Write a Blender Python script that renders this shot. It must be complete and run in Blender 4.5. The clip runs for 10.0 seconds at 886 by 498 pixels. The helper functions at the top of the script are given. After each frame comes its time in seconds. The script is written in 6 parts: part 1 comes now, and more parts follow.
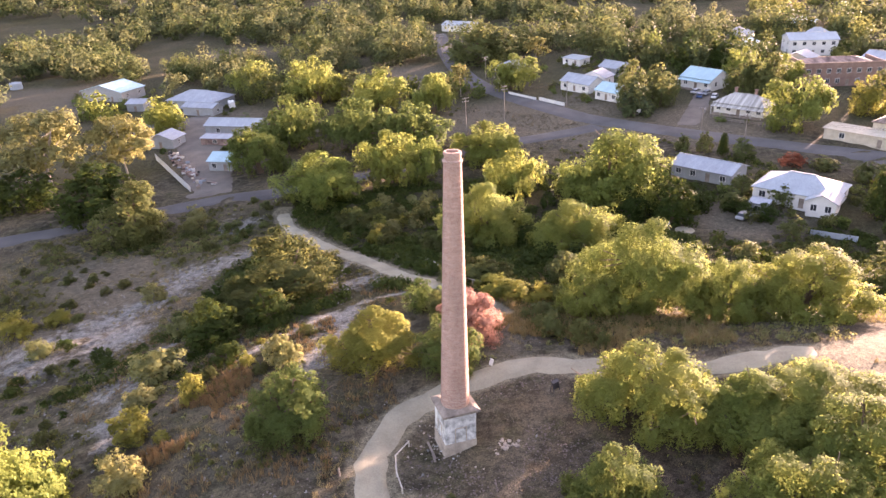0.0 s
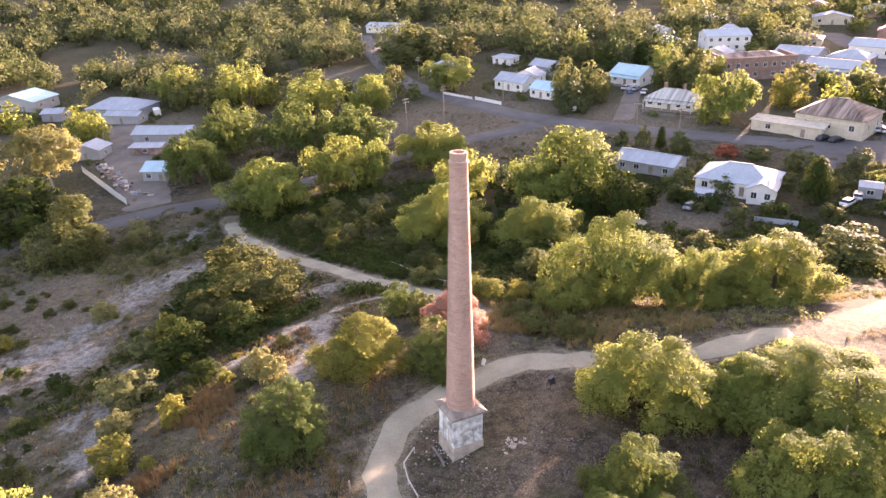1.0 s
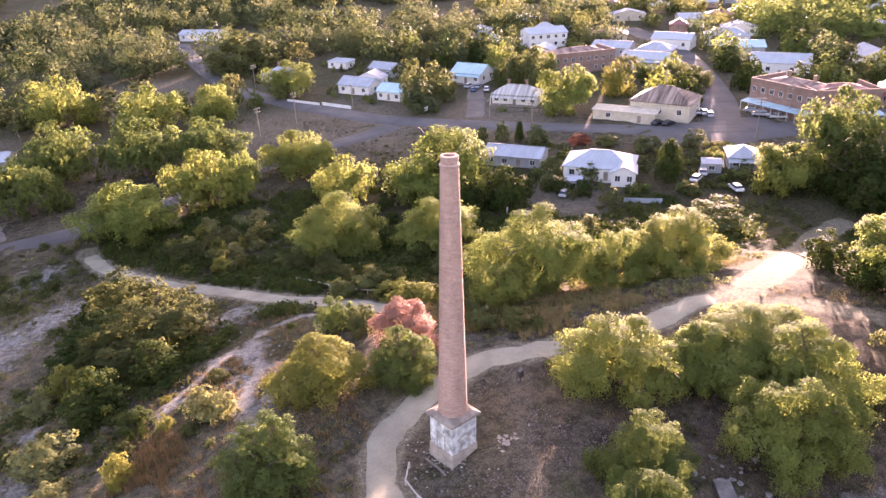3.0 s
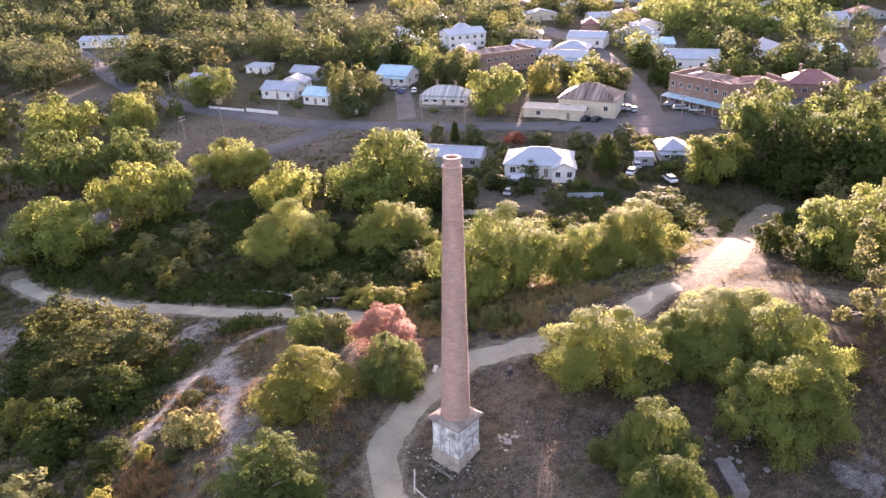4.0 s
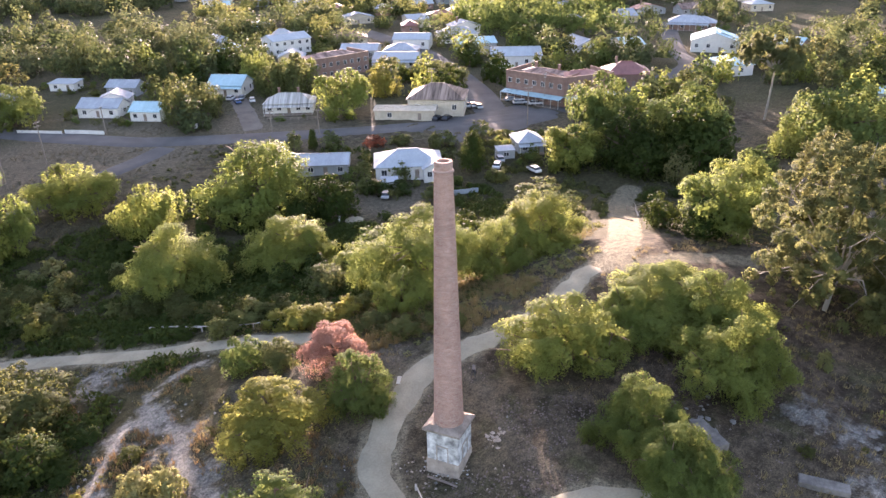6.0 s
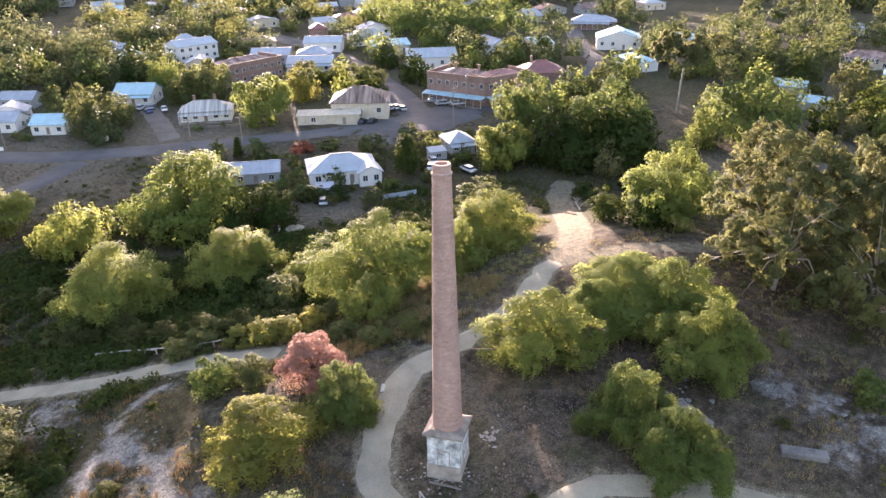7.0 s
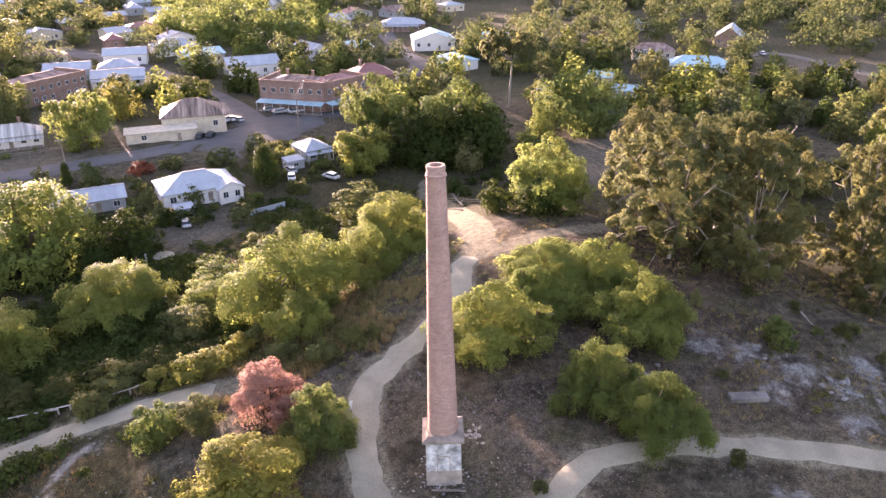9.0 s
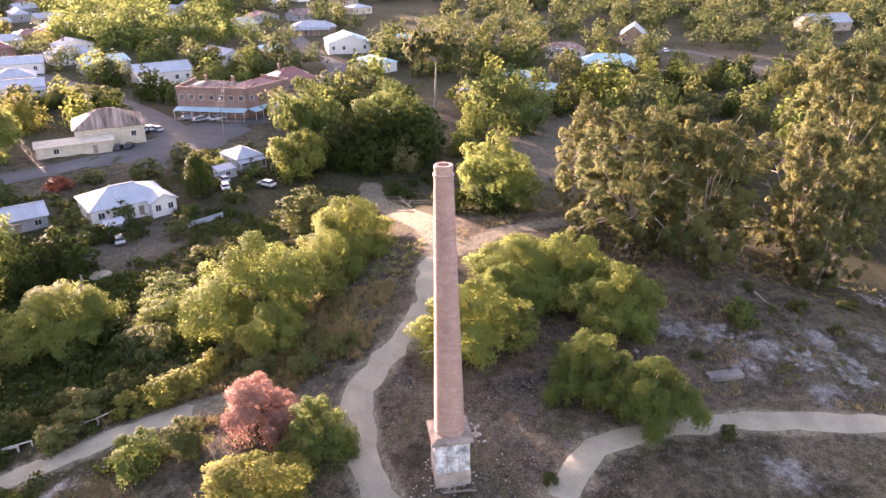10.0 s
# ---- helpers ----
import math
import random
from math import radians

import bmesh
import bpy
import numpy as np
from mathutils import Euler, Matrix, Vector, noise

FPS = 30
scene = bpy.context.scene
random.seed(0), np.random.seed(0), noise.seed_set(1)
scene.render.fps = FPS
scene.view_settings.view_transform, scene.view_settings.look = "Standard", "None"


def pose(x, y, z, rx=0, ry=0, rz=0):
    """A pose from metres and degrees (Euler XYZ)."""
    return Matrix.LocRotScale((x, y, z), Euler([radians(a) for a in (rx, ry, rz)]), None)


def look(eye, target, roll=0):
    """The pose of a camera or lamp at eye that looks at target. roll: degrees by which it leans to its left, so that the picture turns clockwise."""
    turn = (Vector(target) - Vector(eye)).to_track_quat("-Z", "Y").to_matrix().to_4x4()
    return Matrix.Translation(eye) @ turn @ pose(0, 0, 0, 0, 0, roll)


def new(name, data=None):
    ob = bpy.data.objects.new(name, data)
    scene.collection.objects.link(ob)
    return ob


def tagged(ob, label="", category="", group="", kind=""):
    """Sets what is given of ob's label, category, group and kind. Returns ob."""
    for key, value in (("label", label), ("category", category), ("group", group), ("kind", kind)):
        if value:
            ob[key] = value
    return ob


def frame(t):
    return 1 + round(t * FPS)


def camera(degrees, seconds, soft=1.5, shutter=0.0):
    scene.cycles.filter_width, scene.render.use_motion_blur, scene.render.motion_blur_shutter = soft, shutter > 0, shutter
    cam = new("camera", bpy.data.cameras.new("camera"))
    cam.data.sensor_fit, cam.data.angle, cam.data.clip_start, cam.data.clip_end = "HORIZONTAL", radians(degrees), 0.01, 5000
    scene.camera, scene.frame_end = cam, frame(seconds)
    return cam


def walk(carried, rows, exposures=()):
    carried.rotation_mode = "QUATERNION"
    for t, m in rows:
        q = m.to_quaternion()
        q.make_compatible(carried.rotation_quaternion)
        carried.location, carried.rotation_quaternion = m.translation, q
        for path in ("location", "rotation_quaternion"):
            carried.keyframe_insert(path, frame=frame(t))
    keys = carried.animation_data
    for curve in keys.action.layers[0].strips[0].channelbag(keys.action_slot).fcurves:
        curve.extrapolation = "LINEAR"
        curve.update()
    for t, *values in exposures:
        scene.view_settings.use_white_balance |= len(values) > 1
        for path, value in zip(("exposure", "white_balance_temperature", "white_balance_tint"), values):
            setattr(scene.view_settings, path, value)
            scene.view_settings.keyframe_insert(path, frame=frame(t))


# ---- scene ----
cam = camera(64.0, 10.0)
METRES, EYE = 78.0, 52.34
ROWS = [
    (0.0, 0.0, 0.0, 0.0, -1.24, -24.52, 2.72),
    (0.5, -0.0462, 0.0062, 0.0013, -4.52, -24.63, 2.63),
    (1.0, -0.0958, 0.016, 0.002, -8.13, -24.75, 2.54),
    (1.5, -0.1413, 0.0274, 0.0031, -11.73, -24.84, 2.42),
    (2.0, -0.1895, 0.0437, 0.004, -15.93, -24.95, 2.3),
    (2.5, -0.2335, 0.0614, 0.005, -19.94, -25.04, 2.13),
    (4.0, -0.3641, 0.1363, 0.0076, -31.57, -25.23, 1.7),
    (4.5, -0.401, 0.1651, 0.008, -35.24, -25.28, 1.57),
    (5.0, -0.4399, 0.199, 0.0085, -39.56, -25.31, 1.41),
    (5.5, -0.4735, 0.2329, 0.0085, -43.63, -25.33, 1.25),
    (7.0, -0.564, 0.3531, 0.0095, -56.01, -25.33, 0.77),
    (7.5, -0.5874, 0.395, 0.0087, -59.93, -25.3, 0.6),
    (8.0, -0.6094, 0.4419, 0.0075, -64.35, -25.23, 0.42),
    (8.5, -0.6275, 0.4872, 0.0061, -68.63, -25.18, 0.26),
    (9.0, -0.6443, 0.5392, 0.0047, -72.96, -25.1, 0.07),
    (9.5, -0.6563, 0.5884, 0.0029, -76.84, -25.0, -0.07),
    (10.0, -0.6656, 0.6437, 0.0006, -81.05, -24.89, -0.23),
]
EXPOSURES = [(0.0, 3.52, 7200, 49), (1.5, 3.54, 7150, 48), (2.5, 3.62, 7050, 57), (4.0, 3.38, 6720, 50), (5.5, 3.25, 6500, 40), (7.5, 3.27, 6480, 36), (8.5, 3.29, 6640, 45), (10.0, 3.47, 6930, 51)]
walk(cam, [(t, pose(METRES * x, METRES * y, EYE + METRES * z, 90 + pitch, roll, yaw)) for t, x, y, z, yaw, pitch, roll in ROWS], EXPOSURES)

# ---- light ----
SUN_AZIMUTH, SUN_HEIGHT = 42.0, 5.6
world = bpy.data.worlds.new("sky")
scene.world = world
world.use_nodes = True
wn = world.node_tree.nodes
sky = wn.new("ShaderNodeTexSky")
sky.sky_type, sky.sun_disc = "NISHITA", False
sky.sun_elevation, sky.sun_rotation = radians(SUN_HEIGHT), radians(SUN_AZIMUTH)
sky.dust_density = 1.0
wn["Background"].inputs["Strength"].default_value = 0.125
world.node_tree.links.new(sky.outputs["Color"], wn["Background"].inputs["Color"])
sun = new("sun", bpy.data.lights.new("sun", "SUN"))
sun.data.energy, sun.data.angle, sun.data.color = 4.5, radians(0.6), (1.0, 0.86, 0.68)
sa, sh = radians(SUN_AZIMUTH), radians(SUN_HEIGHT)
sun.matrix_world = look((300 * math.sin(sa) * math.cos(sh), 300 * math.cos(sa) * math.cos(sh), 300 * math.sin(sh)), (0, 0, 0))


# ---- materials ----
def nodes_of(name):
    m = bpy.data.materials.new(name)
    m.use_nodes = True
    nt = m.node_tree
    return m, nt, nt.nodes["Principled BSDF"]


def link(nt, a, b):
    nt.links.new(a, b)


def noise_node(nt, scale, detail=5.0, rough=0.6, coord="Object", stretch=None):
    co = nt.nodes.new("ShaderNodeTexCoord")
    out = co.outputs[coord]
    if stretch:
        mp = nt.nodes.new("ShaderNodeMapping")
        mp.inputs["Scale"].default_value = stretch
        link(nt, out, mp.inputs["Vector"])
        out = mp.outputs["Vector"]
    n = nt.nodes.new("ShaderNodeTexNoise")
    n.inputs["Scale"].default_value, n.inputs["Detail"].default_value, n.inputs["Roughness"].default_value = scale, detail, rough
    link(nt, out, n.inputs["Vector"])
    return n.outputs["Fac"]


def ramp(nt, fac, *stops):
    r = nt.nodes.new("ShaderNodeValToRGB")
    while len(r.color_ramp.elements) < len(stops):
        r.color_ramp.elements.new(0.5)
    for e, (p, c) in zip(r.color_ramp.elements, stops):
        e.position, e.color = p, (*c, 1) if len(c) == 3 else c
    link(nt, fac, r.inputs["Fac"])
    return r.outputs["Color"]


def mix(nt, fac, a, b, mode="MIX"):
    m = nt.nodes.new("ShaderNodeMix")
    m.data_type, m.blend_type = "RGBA", mode
    for s, v in ((m.inputs[0], fac), (m.inputs[6], a), (m.inputs[7], b)):
        if isinstance(v, (int, float)):
            s.default_value = v
        elif isinstance(v, tuple):
            s.default_value = (*v, 1)
        else:
            link(nt, v, s)
    return m.outputs[2]


def bump(nt, fac, bsdf, strength=0.3, dist=0.05):
    b = nt.nodes.new("ShaderNodeBump")
    b.inputs["Strength"].default_value, b.inputs["Distance"].default_value = strength, dist
    link(nt, fac, b.inputs["Height"])
    link(nt, b.outputs["Normal"], bsdf.inputs["Normal"])


def plain(name, color, rough=0.8, metal=0.0, vary=0.25, big=0.6, fine=9.0, relief=0.2, stretch=None):
    """A weathered surface: its colour, broken at two scales."""
    m, nt, b = nodes_of(name)
    c1 = tuple(c * (1 - vary) for c in color)
    c2 = tuple(min(1, c * (1 + vary)) for c in color)
    f1 = noise_node(nt, big, 3, 0.6, "Object", stretch)
    f2 = noise_node(nt, fine, 4, 0.7, "Object", stretch)
    a = ramp(nt, f1, (0.3, c1), (0.7, c2))
    d = mix(nt, 0.6, a, ramp(nt, f2, (0.3, (0.62, 0.6, 0.58)), (0.7, (1, 1, 1))), "MULTIPLY")
    info = nt.nodes.new("ShaderNodeObjectInfo")
    d = mix(nt, 0.4, d, ramp(nt, info.outputs["Random"], (0, (0.75, 0.75, 0.75)), (1, (1, 1, 1))), "MULTIPLY")
    link(nt, d, b.inputs["Base Color"])
    b.inputs["Roughness"].default_value, b.inputs["Metallic"].default_value = rough, metal
    b.inputs["Specular IOR Level"].default_value = 0.2 if rough > 0.7 else 0.5
    if relief:
        bump(nt, f2, b, relief, 0.03)
    return m


def foliage(name, dark, light, through_colour, amount=0.45, patch=1.6):
    m, nt, b = nodes_of(name)
    geo = nt.nodes.new("ShaderNodeNewGeometry")
    info = nt.nodes.new("ShaderNodeObjectInfo")
    dark = tuple(d * 0.68 + c * 0.32 for d, c in zip(dark, light))
    leafy = ramp(nt, geo.outputs["Random Per Island"], (0.0, dark), (0.75, light), (1.0, tuple(min(1, c * 1.15) for c in light)))
    clump = noise_node(nt, patch, 2, 0.5, "Object")
    hues = ramp(nt, clump, (0.34, (0.5, 0.6, 0.5)), (0.5, (0.9, 0.95, 0.85)), (0.66, (1.35, 1.25, 0.95)))
    leafy = mix(nt, 0.5 if patch > 1 else 0.95, leafy, hues, "MULTIPLY")
    tree = ramp(nt, info.outputs["Random"], (0.0, (0.82, 0.9, 0.85)), (0.5, (1, 1, 1)), (1.0, (1.12, 1.06, 0.95)))
    leafy = mix(nt, 0.8, leafy, tree, "MULTIPLY")
    link(nt, leafy, b.inputs["Base Color"])
    b.inputs["Roughness"].default_value = 0.7
    b.inputs["Specular IOR Level"].default_value = 0.03
    tr = nt.nodes.new("ShaderNodeBsdfTranslucent")
    glow = mix(nt, 0.7, through_colour, tree, "MULTIPLY")
    if patch < 1:
        glow = mix(nt, 0.9, glow, hues, "MULTIPLY")
    link(nt, glow, tr.inputs["Color"])
    ms = nt.nodes.new("ShaderNodeMixShader")
    ms.inputs[0].default_value = amount
    link(nt, b.outputs[0], ms.inputs[1])
    link(nt, tr.outputs[0], ms.inputs[2])
    link(nt, ms.outputs[0], nt.nodes["Material Output"].inputs["Surface"])
    return m


PEPPER = foliage("pepper_leaf", (0.045, 0.066, 0.018), (0.172, 0.2, 0.058), (0.37, 0.405, 0.108), 0.42)
OLIVE = foliage("olive_leaf", (0.035, 0.046, 0.017), (0.115, 0.13, 0.052), (0.24, 0.25, 0.085), 0.36)
GREEN = foliage("green_leaf", (0.03, 0.05, 0.015), (0.10, 0.136, 0.044), (0.235, 0.28, 0.082), 0.4)
GUM = foliage("gum_leaf", (0.032, 0.043, 0.018), (0.112, 0.123, 0.055), (0.26, 0.25, 0.095), 0.38)
YELLOW = foliage("yellow_leaf", (0.085, 0.088, 0.02), (0.205, 0.2, 0.055), (0.37, 0.355, 0.09), 0.42)
PINK = foliage("pink_leaf", (0.19, 0.09, 0.078), (0.43, 0.245, 0.21), (0.46, 0.27, 0.22), 0.36)
RUST = foliage("rust_leaf", (0.14, 0.05, 0.03), (0.30, 0.10, 0.06), (0.35, 0.10, 0.05), 0.4)
DARK = foliage("dark_leaf", (0.016, 0.03, 0.009), (0.048, 0.07, 0.02), (0.10, 0.125, 0.024), 0.3)
PALE = foliage("pale_leaf", (0.09, 0.092, 0.04), (0.225, 0.222, 0.105), (0.33, 0.31, 0.11), 0.4)
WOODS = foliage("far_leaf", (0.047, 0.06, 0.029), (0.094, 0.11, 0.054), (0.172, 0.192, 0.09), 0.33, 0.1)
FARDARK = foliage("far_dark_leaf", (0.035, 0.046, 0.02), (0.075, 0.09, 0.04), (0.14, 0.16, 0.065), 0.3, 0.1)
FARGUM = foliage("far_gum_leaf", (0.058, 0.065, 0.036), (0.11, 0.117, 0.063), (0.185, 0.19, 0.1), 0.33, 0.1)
STRAW = foliage("straw", (0.15, 0.118, 0.065), (0.27, 0.22, 0.125), (0.27, 0.21, 0.10), 0.3)
RUSSET = foliage("russet_grass", (0.13, 0.085, 0.05), (0.24, 0.16, 0.09), (0.24, 0.155, 0.075), 0.3)
SCRUB = foliage("scrub_leaf", (0.026, 0.034, 0.012), (0.08, 0.09, 0.034), (0.19, 0.19, 0.06), 0.35)
DULL_GRASS = foliage("dull_grass", (0.06, 0.052, 0.034), (0.12, 0.104, 0.068), (0.135, 0.112, 0.066), 0.3)
RAIL = plain("bleached_timber", (0.50, 0.46, 0.40), 0.85, 0, 0.2, 1, 12, 0.3)
BARK = plain("bark", (0.17, 0.12, 0.085), 0.9, 0, 0.3, 2, 12, 0.5, (1, 1, 0.25))
GUMBARK = plain("gum_bark", (0.36, 0.32, 0.265), 0.8, 0, 0.3, 1.5, 8, 0.3, (1, 1, 0.3))
IRON = plain("grey_iron", (0.36, 0.40, 0.44), 0.75, 0.0, 0.15, 0.5, 5, 0.1, (1, 0.2, 1))
WHITE_IRON = plain("white_iron", (0.39, 0.44, 0.475), 0.75, 0.0, 0.1, 0.4, 5, 0.08, (1, 0.2, 1))
BLUE_IRON = plain("pale_blue_iron", (0.36, 0.56, 0.62), 0.65, 0.0, 0.12, 0.4, 5, 0.08, (1, 0.2, 1))
RED_IRON = plain("red_iron", (0.26, 0.11, 0.095), 0.6, 0.1, 0.2, 0.5, 5, 0.1, (1, 0.2, 1))
PATCHY_IRON = plain("patchy_iron", (0.25, 0.185, 0.15), 0.85, 0.0, 0.72, 0.7, 2.2, 0.15, (1.5, 0.12, 0.12))
STRIPED_IRON = plain("striped_iron", (0.44, 0.43, 0.40), 0.75, 0.0, 0.5, 1.1, 2.5, 0.1, (1.6, 0.05, 0.05))
RUST_IRON = plain("rusty_iron", (0.29, 0.20, 0.17), 0.8, 0.05, 0.65, 0.5, 3, 0.2, (1, 0.3, 1))
WHITE = plain("white_paint", (0.74, 0.72, 0.67), 0.7, 0, 0.08, 0.7, 8, 0.08)
CREAM = plain("cream_render", (0.56, 0.49, 0.38), 0.85, 0, 0.15, 0.7, 8, 0.12)
GREYWALL = plain("grey_cladding", (0.31, 0.325, 0.325), 0.7, 0, 0.12, 0.7, 8, 0.1)
REDBRICK = plain("red_brick_wall", (0.27, 0.172, 0.138), 0.9, 0, 0.2, 0.6, 10, 0.2)
STONE = plain("rubble_stone", (0.40, 0.34, 0.28), 0.9, 0, 0.3, 0.8, 7, 0.5)
RENDERED = plain("weathered_render", (0.50, 0.505, 0.485), 0.9, 0, 0.6, 1.3, 6, 0.7)
CAPSTONE = plain("capstone", (0.27, 0.225, 0.185), 0.9, 0, 0.4, 0.8, 7, 0.3)
TIMBER = plain("grey_timber", (0.27, 0.22, 0.18), 0.9, 0, 0.3, 1, 12, 0.4)
ASPHALT = plain("asphalt", (0.105, 0.103, 0.10), 0.92, 0, 0.22, 0.12, 3, 0.2)
GRAVEL = plain("path_gravel", (0.32, 0.293, 0.212), 0.95, 0, 0.2, 0.3, 5, 0.25)
CLAY = plain("packed_clay", (0.165, 0.145, 0.122), 0.95, 0, 0.2, 0.2, 3, 0.3)
DARKMETAL = plain("dark_metal", (0.05, 0.05, 0.055), 0.5, 0.3, 0.3, 1, 9, 0.1)
GLASS, _nt, _b = nodes_of("window_glass")
_b.inputs["Base Color"].default_value, _b.inputs["Roughness"].default_value = (0.03, 0.035, 0.04, 1), 0.08
TYRE = plain("tyre_rubber", (0.03, 0.03, 0.03), 0.8, 0, 0.2)


# ---- mesh helpers ----
def mesh_of(name, bm, material):
    me = bpy.data.meshes.new(name)
    bm.normal_update()
    bm.to_mesh(me)
    bm.free()
    for m in material if isinstance(material, tuple) else (material,):
        me.materials.append(m)
    return me


def part(name, bm, material, parent, label=""):
    me = bm if isinstance(bm, bpy.types.Mesh) else mesh_of(name, bm, material)
    ob = new(name, me)
    ob.parent = parent
    return tagged(ob, label)


def thing(name, x, y, z, turn, label, category, group="", kind=""):
    ob = new(name)
    ob.matrix_basis = pose(x, y, z, 0, 0, turn)
    return tagged(ob, label, category, group, kind)


def box(bm, x0, x1, y0, y1, z0, z1):
    v = [bm.verts.new((x, y, z)) for z in (z0, z1) for x, y in ((x0, y0), (x1, y0), (x1, y1), (x0, y1))]
    for f in ((0, 3, 2, 1), (4, 5, 6, 7), (0, 1, 5, 4), (1, 2, 6, 5), (2, 3, 7, 6), (3, 0, 4, 7)):
        bm.faces.new([v[i] for i in f])
    return bm


def boxed(*b):
    bm = box(bmesh.new(), *b)
    return bm


def tube(bm, a, b, r0, r1, n=7):
    a, b = Vector(a), Vector(b)
    d = (b - a).normalized()
    u = d.orthogonal().normalized()
    w = d.cross(u)
    rings = []
    for p, r in ((a, r0), (b, r1)):
        rings.append([bm.verts.new(p + r * (math.cos(k * math.tau / n) * u + math.sin(k * math.tau / n) * w)) for k in range(n)])
    for k in range(n):
        bm.faces.new((rings[0][k], rings[0][(k + 1) % n], rings[1][(k + 1) % n], rings[1][k]))
    bm.faces.new(rings[1])
    bm.faces.new(rings[0][::-1])
    return bm


def lathe(bm, rows, n=48):
    """Rings of (radius, height), joined; open at both ends."""
    rings = [[bm.verts.new((r * math.cos(k * math.tau / n), r * math.sin(k * math.tau / n), z)) for k in range(n)] for r, z in rows]
    for p, q in zip(rings, rings[1:]):
        for k in range(n):
            bm.faces.new((p[k], p[(k + 1) % n], q[(k + 1) % n], q[k]))
    return bm


# ---- the lie of the land ----
def smooth(x):
    x = np.clip(x, 0, 1)
    return x * x * (3 - 2 * x)


def land(x, y):
    """Height of the ground: the mine's mound, the low valley round it, the hills far off."""
    r = np.hypot(x - 15, y - 45)
    z = -4.6 + 9.9 * (1 - smooth((r - 25) / 70))
    z = z + np.clip((r - 60) / 60, 0, 1) * 0.03 * np.clip(x - 20, -110, 80)
    z = z + 4.5 * np.exp(-((x - 62) ** 2 + (y - 55) ** 2) / 1152)
    z = z - 1.2 * np.exp(-((x + 3) ** 2 + (y - 59) ** 2) / 80)
    z = z - 3.6 * np.exp(-((x - 38) ** 2 / 392 + (y - 89) ** 2 / 162))
    z = z + np.clip(r - 130, 0, None) * 0.013 + np.clip(r - 480, 0, None) * 0.07
    return z


def up(x, y):
    return float(land(x, y))


def spline(pts, step=2.0):
    """Catmull-Rom through the points, at even steps."""
    p = [np.array(q, float) for q in pts]
    p = [2 * p[0] - p[1]] + p + [2 * p[-1] - p[-2]]
    out = []
    for a, b, c, d in zip(p, p[1:], p[2:], p[3:]):
        n = max(2, int(np.linalg.norm(c - b) / step))
        for k in range(n):
            t = k / n
            out.append(0.5 * (2 * b + (c - a) * t + (2 * a - 5 * b + 4 * c - d) * t * t + (3 * b - a - 3 * c + d) * t ** 3))
    out.append(p[-2])
    return np.array(out)


# paths and roads: points, width
MAIN_PATH = [(-6.2, 46.1), (-7.4, 50.0), (-8.0, 54.6), (-7.2, 58.8), (-4.6, 62.8), (0.0, 65.8), (4.4, 67.7), (8.6, 68.9), (13.2, 68.4), (19.0, 66.8), (28.5, 64.8), (38, 66.2), (43.2, 64.9)]
UPPER_PATH = [(-37.0, 155.5), (-33.7, 144.6), (-25.8, 133.2), (-15.4, 120.9), (-6.3, 106.1), (-4.0, 102.9), (0.7, 96.2), (5.0, 89.1), (7.1, 84.5)]
EAST_PATH = [(-5.3, 48.6), (-1.3, 46.7), (3.5, 44.6), (5.7, 42.3), (8.8, 36.5), (10.9, 29.5), (11.9, 23.7), (13.3, 14.4), (15.1, 5.8)]
TRACK = [(43.2, 64.9), (52.6, 68.0), (71.3, 78.2), (85.1, 86.2), (96.3, 90.0)]
TRACK_EAST = [(43.2, 64.9), (43.2, 61.9), (49.0, 57.4), (55.3, 48.8), (64.1, 39.2)]
CLAY_STREAK = [(-28.7, 79.0), (-25.3, 82.2), (-21.7, 87.1), (-17.6, 90.3), (-14.6, 90.9), (-12.7, 94.8), (-7.1, 95.6), (-3.6, 95.1)]
WORN_TRACK = [(12.5, 65.0), (9.7, 60.4), (7.0, 55.5), (4.8, 50.0), (4.4, 44.8)]
CLAY_BED = [(-15.4, 89.9), (-14.0, 84.2), (-16.2, 80.1), (-17.0, 75.3), (-18.1, 70.3), (-19.1, 66.1)]
GULLY = [(-41.2, 90.5), (-41.7, 83.4), (-41.4, 77.0), (-40.3, 69.8), (-38.9, 64.2)]
BARE_BAND = [(-39.1, 130.1), (-45.1, 123.3), (-49.8, 114.5), (-56.3, 106.2), (-62.5, 99.8), (-68.2, 94.9)]
RUSSET_BAND = [(-20.1, 78.9), (-24.5, 75.0), (-28.3, 70.9), (-30.4, 64.5), (-32.3, 61.0)]
CLAY_SIDE = [(-17.7, 120.8), (-18.3, 112.9), (-19.4, 105.0)]
ROAD_TOWN = [(3.4, 407.9), (7.5, 336.2), (13.8, 283.5), (26.0, 250.0), (40.9, 221.4), (47.3, 211.3), (63.9, 194.2), (93.0, 167.7), (119.6, 148.7), (141.6, 139.5)]
ROAD_WEST = [(49.1, 203.9), (38.4, 199.5), (25.8, 195.9), (14.1, 193.9), (-12, 178), (-38.0, 168.8), (-50.4, 166.6), (-61.9, 162.9), (-79.4, 154.9), (-99.2, 147.5), (-117.9, 137.9)]
ROAD_YARD = [(-57.6, 167.4), (-65.2, 191.9), (-76.6, 222.5), (-88.0, 257.9)]
ROAD_LANE = [(70.3, 195.2), (79.7, 213.2), (89.5, 233.8)]
ROAD_HILL = [(139.1, 137.6), (167.3, 137.0), (219.4, 134.8), (246.8, 151.8), (288.4, 175.5), (318.9, 191.1)]
